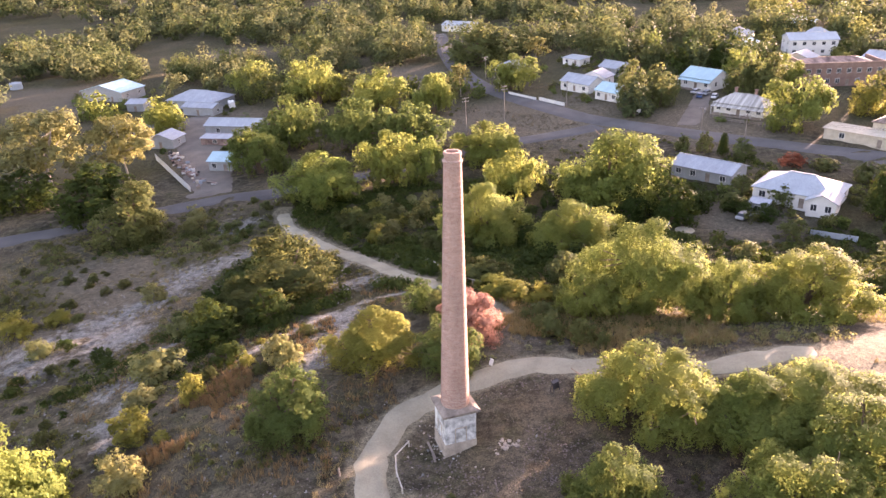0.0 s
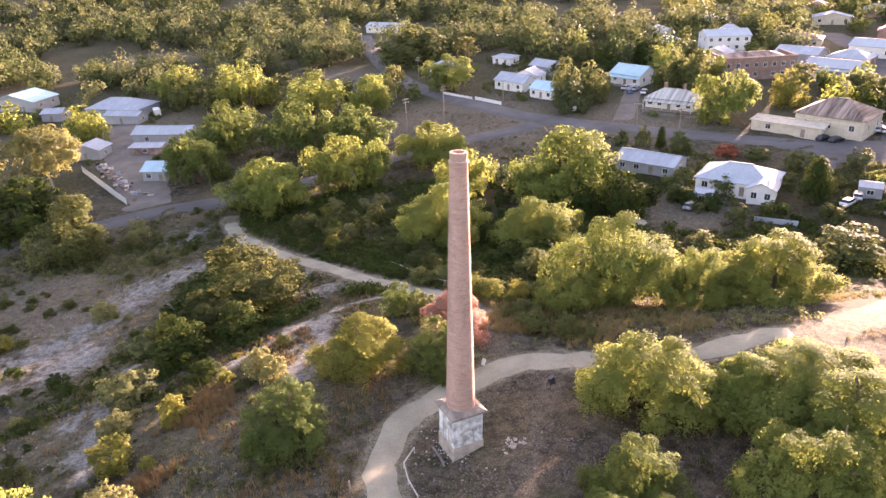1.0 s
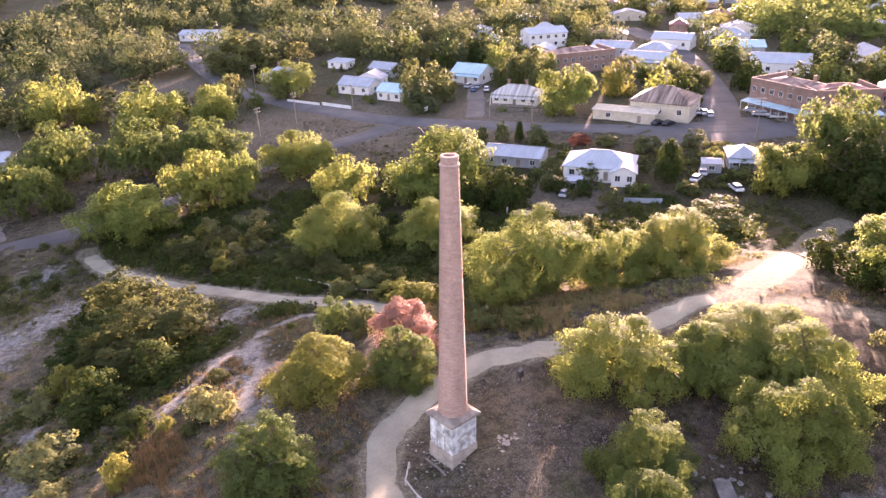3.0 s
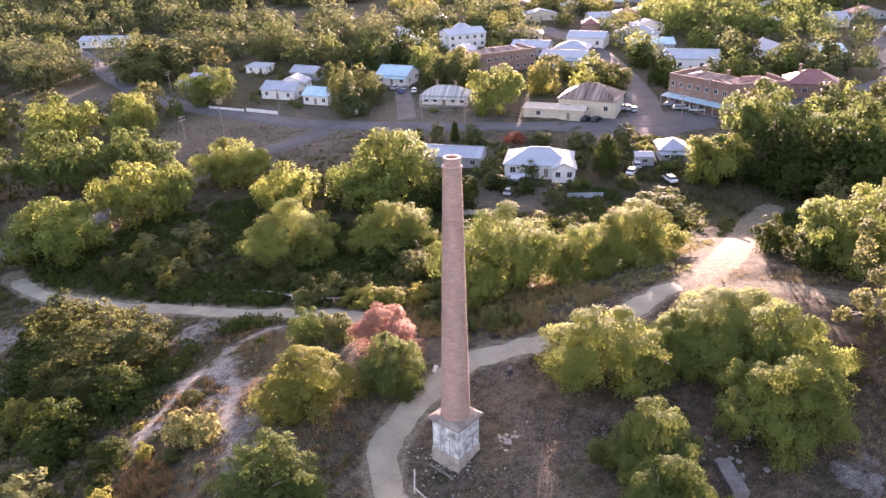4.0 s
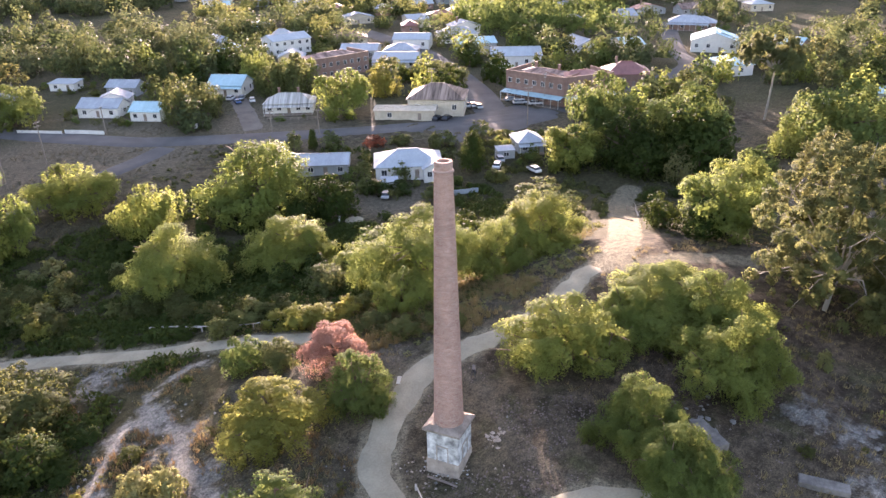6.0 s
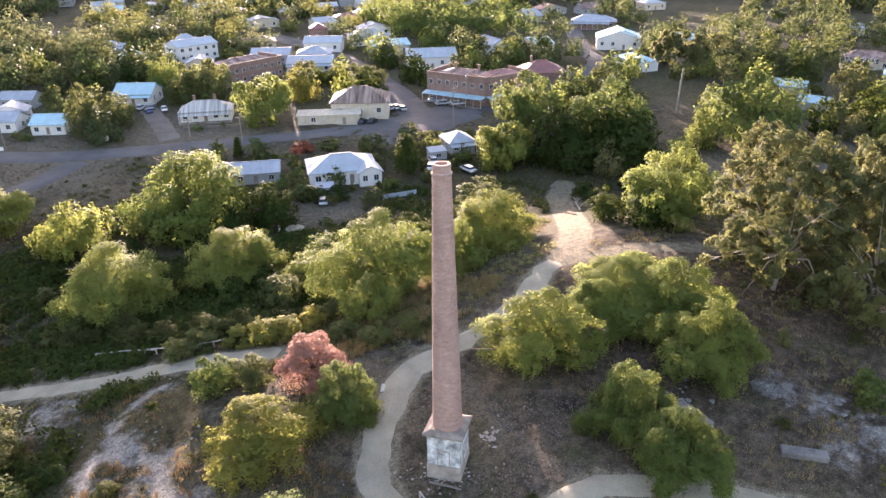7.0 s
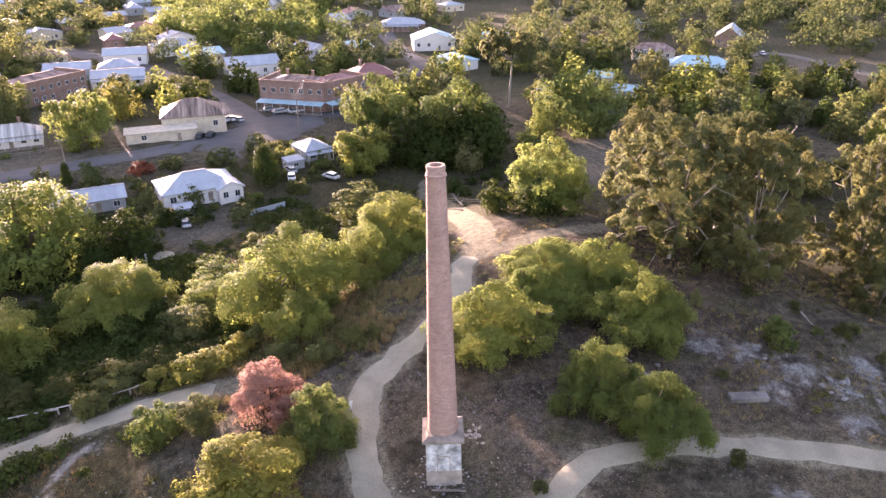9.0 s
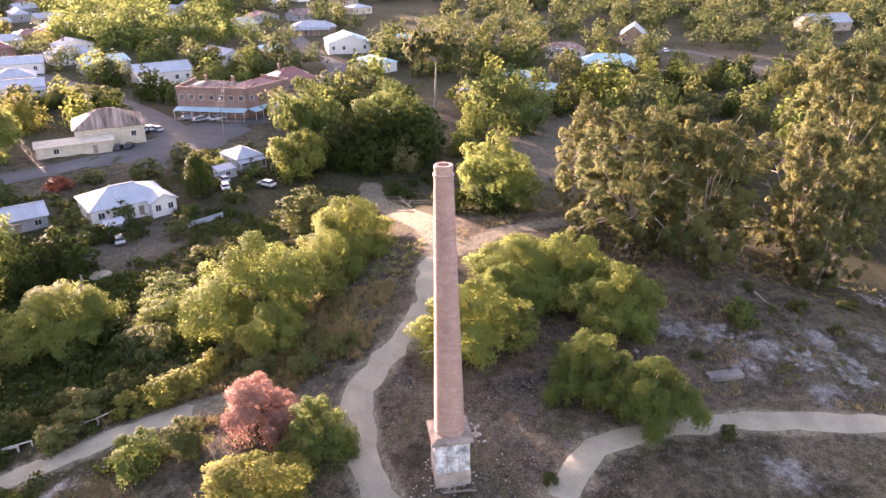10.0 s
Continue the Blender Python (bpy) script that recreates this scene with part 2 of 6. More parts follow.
ROAD_MAIN_ST = [(125.2, 151.5), (145.6, 175.6), (171.7, 215.7), (189.6, 250.7), (206.7, 302.1)]
ROAD_EAST = [(229.1, 46.5), (285.5, 1.6), (262.9, -22.9), (242.5, -39.7), (226.5, -66.2)]
GROUND_WAYS = [(MAIN_PATH, 1.9), (UPPER_PATH, 1.9), (EAST_PATH, 1.6), (TRACK, 2.2), (TRACK_EAST, 1.5)]


def near_way(x, y, pts):
    """Distance of each ground point from a way's middle line."""
    line = spline(pts, 1.5)
    best = np.full(x.shape, 1e9)
    for a, b in zip(line, line[1:]):
        d = b - a
        l2 = max(1e-6, float(d @ d))
        t = np.clip(((x - a[0]) * d[0] + (y - a[1]) * d[1]) / l2, 0, 1)
        best = np.minimum(best, np.hypot(x - a[0] - t * d[0], y - a[1] - t * d[1]))
    return best


def value_noise(x, y, scale, seed):
    """Smooth noise on the plane, 0 to 1."""
    rng = np.random.RandomState(seed)
    table = rng.rand(256, 256)
    u, v = x / scale + 1000.3, y / scale + 1000.7
    i, j = np.floor(u).astype(int), np.floor(v).astype(int)
    f, g = smooth(u - i), smooth(v - j)
    a, b = table[i % 256, j % 256], table[(i + 1) % 256, j % 256]
    c, d = table[i % 256, (j + 1) % 256], table[(i + 1) % 256, (j + 1) % 256]
    return (a * (1 - f) + b * f) * (1 - g) + (c * (1 - f) + d * f) * g


def build_ground():
    def lines(lo, hi, wide_lo, wide_hi):
        """Closely spaced over the mound and the slope, wider over the town, then ever wider to the horizon."""
        x = list(np.arange(wide_lo, lo, 3.2)) + list(np.arange(lo, hi, 1.35)) + list(np.arange(hi, wide_hi, 3.2))
        s = 2.6
        while x[-1] < 2600:
            s *= 1.15
            x.append(x[-1] + s)
        s = 2.6
        while x[0] > -2600:
            s *= 1.15
            x.insert(0, x[0] - s)
        return np.array(x)
    xs, ys = lines(-95, 120, -220, 340), lines(0, 175, -80, 400)
    X, Y = np.meshgrid(xs, ys)
    near = (X > -96) & (X < 121) & (Y > -1) & (Y < 176)
    rough = (value_noise(X, Y, 5.0, 1) - 0.5) * 0.7 + (value_noise(X, Y, 1.9, 2) - 0.5) * 0.28
    sand = np.full(X.shape, 99.0)
    for pts, half in GROUND_WAYS:
        sand = np.minimum(sand, near_way(X, Y, pts) - half)
    calm = smooth((sand + 0.5) / 4)
    Z = land(X, Y) + np.where(near, rough * calm, 0)
    me = bpy.data.meshes.new("ground")
    n, m = X.shape
    co = np.stack([X, Y, Z], -1).reshape(-1, 3)
    idx = np.arange(n * m).reshape(n, m)
    quads = np.stack([idx[:-1, :-1], idx[:-1, 1:], idx[1:, 1:], idx[1:, :-1]], -1).reshape(-1, 4)
    fill_mesh(me, co, quads)
    for key, val in (("sand", 1 - smooth((sand + 0.2) / 1.2)), ("clay", clay_mask(X, Y)), ("dust_glare", dust_mask(X, Y)), ("leafy", leafy_mask(X, Y)), ("warm", 0.85 * spot(X, Y, 34, 44, 26)), ("grassy", smooth((np.hypot(X - 15, Y - 45) - 140) / 60))):
        at = me.attributes.new(key, "FLOAT", "POINT")
        at.data.foreach_set("value", val.astype(np.float32).ravel())
    me.polygons.foreach_set("use_smooth", np.ones(len(quads), bool))
    me.materials.append(ground_material())
    return tagged(new("ground", me), "dusty grey-brown ground with dry grass and pale clay", "ground", kind="structure")


def fill_mesh(me, co, quads):
    k = quads.shape[1]
    me.vertices.add(len(co))
    me.vertices.foreach_set("co", np.asarray(co, np.float32).ravel())
    me.loops.add(quads.size)
    me.loops.foreach_set("vertex_index", quads.astype(np.int32).ravel())
    me.polygons.add(len(quads))
    me.polygons.foreach_set("loop_start", np.arange(0, quads.size, k, dtype=np.int32))
    me.polygons.foreach_set("loop_total", np.full(len(quads), k, np.int32))
    me.update(calc_edges=True)


def spot(x, y, cx, cy, r):
    return np.exp(-((x - cx) ** 2 + (y - cy) ** 2) / (r * r))


CLAY_SPOTS = [(*(-53.5, 98.4), 9), (*(-49.0, 121.5), 7), (*(-43.5, 78.6), 6), (*(-40.9, 69.4), 4.5), (*(-63.2, 92.2), 7), (*(-13.9, 106.3), 6), (*(-14.4, 90.5), 4), (*(-17.4, 75.8), 4.5), (*(23.8, 18.6), 2.2), (*(21.7, 13.7), 2.5), (*(48.8, 1.9), 3), (*(27.7, 28.1), 2.5), (*(-45.7, 147.6), 7), (*(4.0, 25.8), 3), (*(47.3, 125.6), 1.6), (*(-5.4, 95.7), 1.6), (*(-9.1, 95.4), 1.6), (*(-12.4, 94.9), 1.8), (*(-14.4, 91.6), 2.0), (*(-16.3, 91.3), 2.2), (*(-19.0, 90.4), 2.2), (*(-14.3, 83.4), 2.6), (*(-12.5, 83.6), 2.0), (*(-17.8, 83.1), 2.2), (*(-17.0, 75.3), 3.2), (*(-18.0, 70.2), 3.0), (*(-24.4, 83.1), 2.4), (*(-19.1, 86.8), 1.8), (*(29.6, 15.6), 3.2), (*(25.1, 13.7), 3.0), (*(31.4, 7.8), 3.0), (25.6, 22.7, 3.5), (18.0, 18.4, 3.0), (28.1, 28.6, 3.4), (27.8, 33.1, 3.2), (21.5, 26.0, 2.6)]
BARE_SPOTS = [(*(-14.9, 107.2), 8), (*(-12.6, 87.7), 7), (*(-17.1, 120.0), 5), (*(-11.7, 95.8), 6), (*(-17.5, 78.8), 6), (*(-18.0, 71.5), 5), (*(-18.1, 90.0), 5), (*(-53.5, 98.4), 9), (*(-49.0, 121.5), 6), (*(-13.9, 106.3), 6)]
# Last three spots and the one at (49.4, 67.4) partly paint glare and sunlight.
DUST_GLARE_SPOTS = [(*(40.6, 204.3), 20), (*(45.7, 236.8), 10), (*(52.7, 222.9), 10), (*(78.3, 192.2), 12), (*(7.6, 75.6), 5), (*(7.0, 83.4), 4), (*(49.4, 67.4), 4), (*(123.7, 50.6), 22), (*(139.2, 44.8), 22), (*(-176.1, 302.1), 24), (*(-151.4, 311.1), 18), (*(-150.2, 282.6), 22), (*(-104.9, 392.4), 22), (*(19.0, 218.0), 28), (*(-15.9, 295.1), 30), (*(262.9, -22.9), 30), (*(81.6, 197.1), 25), (*(60.7, 129.6), 14), (*(-63.6, 207.2), 20), (*(-78.8, 243.6), 25), (-58.0, 112.0, 12), (-66.0, 126.0, 13), (-72.0, 100.0, 10)]


def clay_mask(x, y):
    s = np.zeros(x.shape)
    for cx, cy, r in CLAY_SPOTS:
        s = np.maximum(s, 0.7 * spot(x, y, cx, cy, 0.9 * r))
    for bed, half in ((CLAY_STREAK, 0.85), (CLAY_BED, 1.3), (CLAY_SIDE, 0.7)):
        s = np.maximum(s, 0.9 * np.exp(-(near_way(x, y, bed) / half) ** 2))
    s = np.maximum(s, 0.75 * np.exp(-(near_way(x, y, GULLY) / 1.5) ** 2))
    return np.maximum(s, 0.66 * np.exp(-(near_way(x, y, BARE_BAND) / 4.0) ** 2))


def bare_mask(x, y):
    s = np.zeros(x.shape)
    for cx, cy, r in BARE_SPOTS:
        s = np.maximum(s, spot(x, y, cx, cy, r))
    return s


def dust_mask(x, y):
    s = np.zeros(x.shape)
    for cx, cy, r in DUST_GLARE_SPOTS:
        s = np.maximum(s, spot(x, y, cx, cy, r))
    return np.maximum(s, 0.5 * np.exp(-(near_way(x, y, WORN_TRACK) / 2.4) ** 2))


def leafy_mask(x, y):
    """Where scrub and leaf litter cover the soil: the valley and the woods."""
    r = np.hypot(x - 15, y - 45)
    west = smooth((-19 - x) / 12) * (1 - smooth((r - 98) / 24))
    return 0.25 * west + (1 - west) * smooth((r - 40) / 14) * (1 - 0.9 * smooth((r - 105) / 40))


def ground_material():
    m, nt, b = nodes_of("ground")

    def attr(key):
        a = nt.nodes.new("ShaderNodeAttribute")
        a.attribute_name = key
        return a.outputs["Fac"]
    big, mid, fine = noise_node(nt, 0.09, 5, 0.6), noise_node(nt, 0.45, 6, 0.65), noise_node(nt, 3.0, 5, 0.7)
    dirt = ramp(nt, mid, (0.34, (0.03, 0.028, 0.019)), (0.52, (0.076, 0.067, 0.047)), (0.70, (0.155, 0.138, 0.098)))
    grass = ramp(nt, fine, (0.3, (0.06, 0.051, 0.033)), (0.7, (0.16, 0.135, 0.088)))
    c = mix(nt, ramp(nt, big, (0.42, (0, 0, 0)), (0.6, (1, 1, 1))), dirt, grass)
    c = mix(nt, attr("warm"), c, ramp(nt, mid, (0.34, (0.045, 0.032, 0.024)), (0.54, (0.1, 0.074, 0.054)), (0.72, (0.165, 0.128, 0.095))))
    scrub = ramp(nt, noise_node(nt, 0.22, 6, 0.7), (0.52, (0, 0, 0)), (0.66, (0.75, 0.75, 0.75)))
    c = mix(nt, scrub, c, (0.06, 0.062, 0.03))

    ragged = noise_node(nt, 0.5, 9, 0.72)

    def masked(key, edge):
        mul = nt.nodes.new("ShaderNodeMath")
        mul.operation = "MULTIPLY_ADD"
        link(nt, ragged, mul.inputs[0])
        mul.inputs[1].default_value = edge
        link(nt, attr(key), mul.inputs[2])
        div = nt.nodes.new("ShaderNodeMath")
        div.operation = "DIVIDE"
        link(nt, mul.outputs[0], div.inputs[0])
        div.inputs[1].default_value = 1.3 + edge
        return ramp(nt, div.outputs[0], ((0.5 + edge / 2 - 0.2) / (1.3 + edge), (0, 0, 0)), ((0.5 + edge / 2 + 0.2) / (1.3 + edge), (0.9, 0.9, 0.9)))
    c = mix(nt, masked("leafy", 0.8), c, ramp(nt, fine, (0.3, (0.028, 0.029, 0.014)), (0.7, (0.072, 0.066, 0.035))))
    meadow = mix(nt, ramp(nt, noise_node(nt, 0.035, 6, 0.65), (0.42, (0, 0, 0)), (0.6, (1, 1, 1))), ramp(nt, fine, (0.3, (0.04, 0.042, 0.02)), (0.7, (0.085, 0.082, 0.042))), ramp(nt, fine, (0.3, (0.068, 0.061, 0.037)), (0.7, (0.12, 0.106, 0.066))))
    c = mix(nt, masked("grassy", 0.5), c, meadow)
    pale = ramp(nt, fine, (0.3, (0.132, 0.13, 0.118)), (0.7, (0.305, 0.3, 0.278)))
    c = mix(nt, masked("dust_glare", 0.9), c, ramp(nt, fine, (0.3, (0.095, 0.083, 0.06)), (0.7, (0.165, 0.145, 0.106))))
    c = mix(nt, masked("clay", 2.2), c, pale)
    c = mix(nt, masked("sand", 0.5), c, ramp(nt, fine, (0.3, (0.145, 0.13, 0.089)), (0.7, (0.222, 0.198, 0.139))))
    speck = noise_node(nt, 6.5, 6, 0.75)
    c = mix(nt, 0.85, c, ramp(nt, speck, (0.36, (0.28, 0.28, 0.29)), (0.5, (0.88, 0.88, 0.88)), (0.66, (1.6, 1.56, 1.5))), "MULTIPLY")
    patchy = noise_node(nt, 1.1, 5, 0.7)
    c = mix(nt, 0.9, c, ramp(nt, patchy, (0.36, (0.56, 0.57, 0.58)), (0.5, (0.95, 0.95, 0.95)), (0.64, (1.28, 1.26, 1.2))), "MULTIPLY")
    link(nt, c, b.inputs["Base Color"])
    b.inputs["Roughness"].default_value = 0.95
    b.inputs["Specular IOR Level"].default_value = 0.05
    bump(nt, speck, b, 0.8, 0.1)
    return m


def ribbon(name, pts, width, material, label, category, lift=0.06, ragged=0.0, seed=1):
    line = spline(pts, 1.2)
    d = np.gradient(line, axis=0)
    d /= np.linalg.norm(d, axis=1)[:, None]
    side = np.stack([-d[:, 1], d[:, 0]], -1)
    cols = []
    for k in range(7):
        f = k / 3 - 1
        w = width / 2 * f
        off = w + (ragged * (value_noise(line[:, 0] + 50 * k, line[:, 1], 1.8, seed) - 0.5) * 2 * abs(f) if ragged else 0)
        q = line + side * np.asarray(off).reshape(-1, 1)
        z = land(q[:, 0], q[:, 1]) + lift - (0.10 if lift < 0.15 else 0.45) * (abs(f) == 1)
        cols.append(np.column_stack([q, z]))
    co = np.stack(cols, 1)
    n = len(line)
    away = np.minimum(np.arange(n), np.arange(n)[::-1])
    co[:, :, 2] -= 0.5 * (1 - smooth(away / 3.0))[:, None]
    idx = np.arange(n * 7).reshape(n, 7)
    quads = np.stack([idx[:-1, :-1], idx[1:, :-1], idx[1:, 1:], idx[:-1, 1:]], -1).reshape(-1, 4)
    me = bpy.data.meshes.new(name)
    fill_mesh(me, co.reshape(-1, 3), quads[:, ::-1])
    me.polygons.foreach_set("use_smooth", np.ones(len(quads), bool))
    me.materials.append(material)
    return tagged(new(name, me), label, category, kind="structure")


build_ground()
ribbon("path_1", MAIN_PATH, 3.1, GRAVEL, "pale gravel walking path curving round the chimney", "path", 0.10, 0.5, 1)
ribbon("path_2", UPPER_PATH, 3.0, GRAVEL, "pale gravel walking path along the scrub", "path", 0.10, 0.4, 2)
ribbon("path_3", EAST_PATH, 2.8, GRAVEL, "pale gravel walking path among pepper trees", "path", 0.10, 0.4, 3)
ribbon("road_1", ROAD_TOWN, 9.0, ASPHALT, "grey asphalt road through the town", "road", 0.34)
ribbon("road_2", ROAD_WEST, 7.5, ASPHALT, "grey asphalt side road beside scrub", "road", 0.30)
ribbon("road_3", ROAD_YARD, 15.0, CLAY, "grey dirt driveway of the yard", "road", 0.22, 1.0)
ribbon("road_4", ROAD_LANE, 7.0, CLAY, "dusty lane beside the white cottage", "road", 0.20, 0.6)
ribbon("road_5", ROAD_HILL, 9.0, ASPHALT, "asphalt street climbing out of town", "road", 0.30)
ribbon("road_6", ROAD_MAIN_ST, 12.0, ASPHALT, "wide asphalt main street between shops", "road", 0.26)
ribbon("road_8", [(98.0, 154.0), (112.0, 149.5), (126.0, 146.0), (139.5, 143.0)], 22.0, ASPHALT, "broad asphalt apron in front of the hotel", "road", 0.29)
ribbon("road_7", ROAD_EAST, 6.0, CLAY, "pale dirt road below the church", "road", 0.22, 0.6)


# ---- the chimney ----
def brick_material():
    m, nt, b = nodes_of("chimney_brick")
    uv = nt.nodes.new("ShaderNodeUVMap")
    br = nt.nodes.new("ShaderNodeTexBrick")
    br.inputs["Scale"].default_value = 1.0
    br.inputs["Brick Width"].default_value, br.inputs["Row Height"].default_value = 0.24, 0.086
    br.inputs["Mortar Size"].default_value, br.inputs["Mortar Smooth"].default_value = 0.011, 0.3
    br.inputs["Color1"].default_value, br.inputs["Color2"].default_value = (0.325, 0.178, 0.138, 1), (0.465, 0.295, 0.235, 1)
    br.inputs["Mortar"].default_value = (0.52, 0.45, 0.40, 1)
    link(nt, uv.outputs["UV"], br.inputs["Vector"])
    stain = ramp(nt, noise_node(nt, 0.5, 5, 0.65, "Object", (1, 1, 0.35)), (0.3, (0.82, 0.79, 0.77)), (0.7, (1.1, 1.07, 1.04)))
    patch = ramp(nt, noise_node(nt, 1.0, 3, 0.6, "Object", (0.7, 0.7, 5.5)), (0.3, (0.84, 0.84, 0.85)), (0.7, (1.13, 1.12, 1.11)))
    c = mix(nt, 1.0, mix(nt, 1.0, br.outputs["Color"], stain, "MULTIPLY"), patch, "MULTIPLY")
    link(nt, c, b.inputs["Base Color"])
    b.inputs["Roughness"].default_value = 0.92
    inv = nt.nodes.new("ShaderNodeMath")
    inv.operation = "SUBTRACT"
    inv.inputs[0].default_value = 1
    link(nt, br.outputs["Fac"], inv.inputs[1])
    bump(nt, inv.outputs[0], b, 0.7, 0.02)
    return m


BRICK = brick_material()
PED = (0.25, 57.5, 18.0)
LEAN = (0.0325, 0.0325)
PED_TOP = 9.25
SHAFT_TOP = 34.85


def with_uv(bm, n_round):
    """Lays metres round the shaft and up it as UV."""
    layer = bm.loops.layers.uv.new("UVMap")
    for f in bm.faces:
        a0 = math.atan2(f.calc_center_median().y, f.calc_center_median().x)
        for lp in f.loops:
            v = lp.vert.co
            a = math.atan2(v.y, v.x)
            if a - a0 > math.pi:
                a -= math.tau
            if a - a0 < -math.pi:
                a += math.tau
            lp[layer].uv = (a * n_round, v.z)
    return bm


def build_chimney():
    z0 = 4.6
    ch = thing("mine_chimney", PED[0], PED[1], z0, PED[2], "tall tapering red brick mine chimney on a rendered pedestal", "chimney")
    tip = Vector((0, 0, 1)).rotation_difference(Vector((LEAN[0], LEAN[1], 1))).to_matrix().to_4x4()
    ch.matrix_basis = Matrix.Translation((PED[0], PED[1], z0)) @ tip @ Matrix.Rotation(radians(PED[2]), 4, "Z")
    h = PED_TOP - z0
    s = 1.62
    bm = boxed(-s, s, -s, s, -1.0, h - 0.35)
    bmesh.ops.bevel(bm, geom=list(bm.edges), offset=0.05, segments=2, affect="EDGES")
    part("pedestal", bm, RENDERED, ch, "pale cracked cement render over stone")
    part("plinth", boxed(-s - 0.05, s + 0.05, -s - 0.05, s + 0.05, -1.0, 1.12), STONE, ch)
    for k in range(4):
        bm = bmesh.new()
        w, hh = 0.62, 1.0
        for b in ((-w, w, -s - 0.05, -s + 0.02, 0.95, 1.05), (-w, w, -s - 0.05, -s + 0.02, 2.75, 2.85), (-w, -w + 0.09, -s - 0.05, -s + 0.02, 1.05, 2.75), (w - 0.09, w, -s - 0.05, -s + 0.02, 1.05, 2.75)):
            box(bm, *b)
        bmesh.ops.rotate(bm, verts=bm.verts, cent=(0, 0, 0), matrix=Matrix.Rotation(k * math.pi / 2, 3, "Z"))
        part("blind_panel", bm, STONE, ch)
    bm = bmesh.new()
    rows = ((s + 0.10, h - 0.42), (s + 0.10, h - 0.25), (s + 0.32, h - 0.20), (s + 0.32, h), (1.38, h + 0.24))
    rings = [[bm.verts.new((x * r, y * r, z)) for x, y in ((-1, -1), (1, -1), (1, 1), (-1, 1))] for r, z in rows]
    for p, q in zip(rings, rings[1:]):
        for k in range(4):
            bm.faces.new((p[k], p[(k + 1) % 4], q[(k + 1) % 4], q[k]))
    bm.faces.new(rings[-1])
    bm.faces.new(rings[0][::-1])
    part("cap_slab", bm, CAPSTONE, ch, "sloping worn stone cap slab")
    top = SHAFT_TOP - z0
    r0, r1 = 1.42, 0.80
    rows = []
    low, high, course = h + 0.15, top - 0.9, 0.086
    for k in range(int(low / course) + 1, int(high / course)):
        for rise, sunk in ((0.008, 0.0), (course - 0.012, 0.0), (course - 0.006, 0.012)):
            z = k * course + rise
            rows.append((r0 + (r1 - r0) * (z - low) / (high - low) - sunk, z))
    rows = [(r0, low)] + rows + [(r1, high)]
    part("shaft", with_uv(lathe(bmesh.new(), rows, 64), 1.2), BRICK, ch, "tapering round shaft of weathered red brick")
    t = top - 0.9
    crown = [(r1 - 0.02, t - 0.02), (r1 + 0.08, t), (r1 + 0.08, t + 0.14), (r1 - 0.04, t + 0.2), (r1 - 0.04, t + 0.55), (r1 - 0.01, t + 0.6), (r1 - 0.01, t + 0.82), (r1 - 0.05, t + 0.9), (r1 - 0.25, t + 0.9), (r1 - 0.27, t + 0.6), (r1 - 0.27, t - 4)]
    part("crown_ring", with_uv(lathe(bmesh.new(), crown, 64), 1.0), BRICK, ch, "corbelled brick rings round the open top")
    return ch


build_chimney()


# ---- plants ----
def leaves(me, pos, out, length, width, rng, droop=0.3, loose=0.48, form=None, soft=0.75):
    """A pointed leaf spray at every place, loosely facing out; its light follows the form of the crown."""
    n = len(pos)
    nor = out + rng.normal(0, loose, (n, 3))
    nor /= np.linalg.norm(nor, axis=1)[:, None] + 1e-9
    along = rng.normal(0, 1, (n, 3))
    along[:, 2] -= droop * 4
    along -= (along * nor).sum(1)[:, None] * nor
    along /= np.linalg.norm(along, axis=1)[:, None] + 1e-9
    across = np.cross(nor, along)
    size = rng.uniform(0.6, 1.35, (n, 1))
    a, b = along * length / 2 * size, across * width / 2 * size
    co = np.stack([pos + a, pos + b - a * 0.8, pos - b - a * 0.8], 1).reshape(-1, 3)
    fill_mesh(me, co, np.arange(3 * n).reshape(n, 3))
    if form is not None:
        turned = soft * form + (1 - soft) * nor
        turned /= np.linalg.norm(turned, axis=1)[:, None] + 1e-9
        at = me.attributes.new("custom_normal", "FLOAT_VECTOR", "POINT")
        at.data.foreach_set("vector", np.repeat(turned, 3, axis=0).astype(np.float32).ravel())


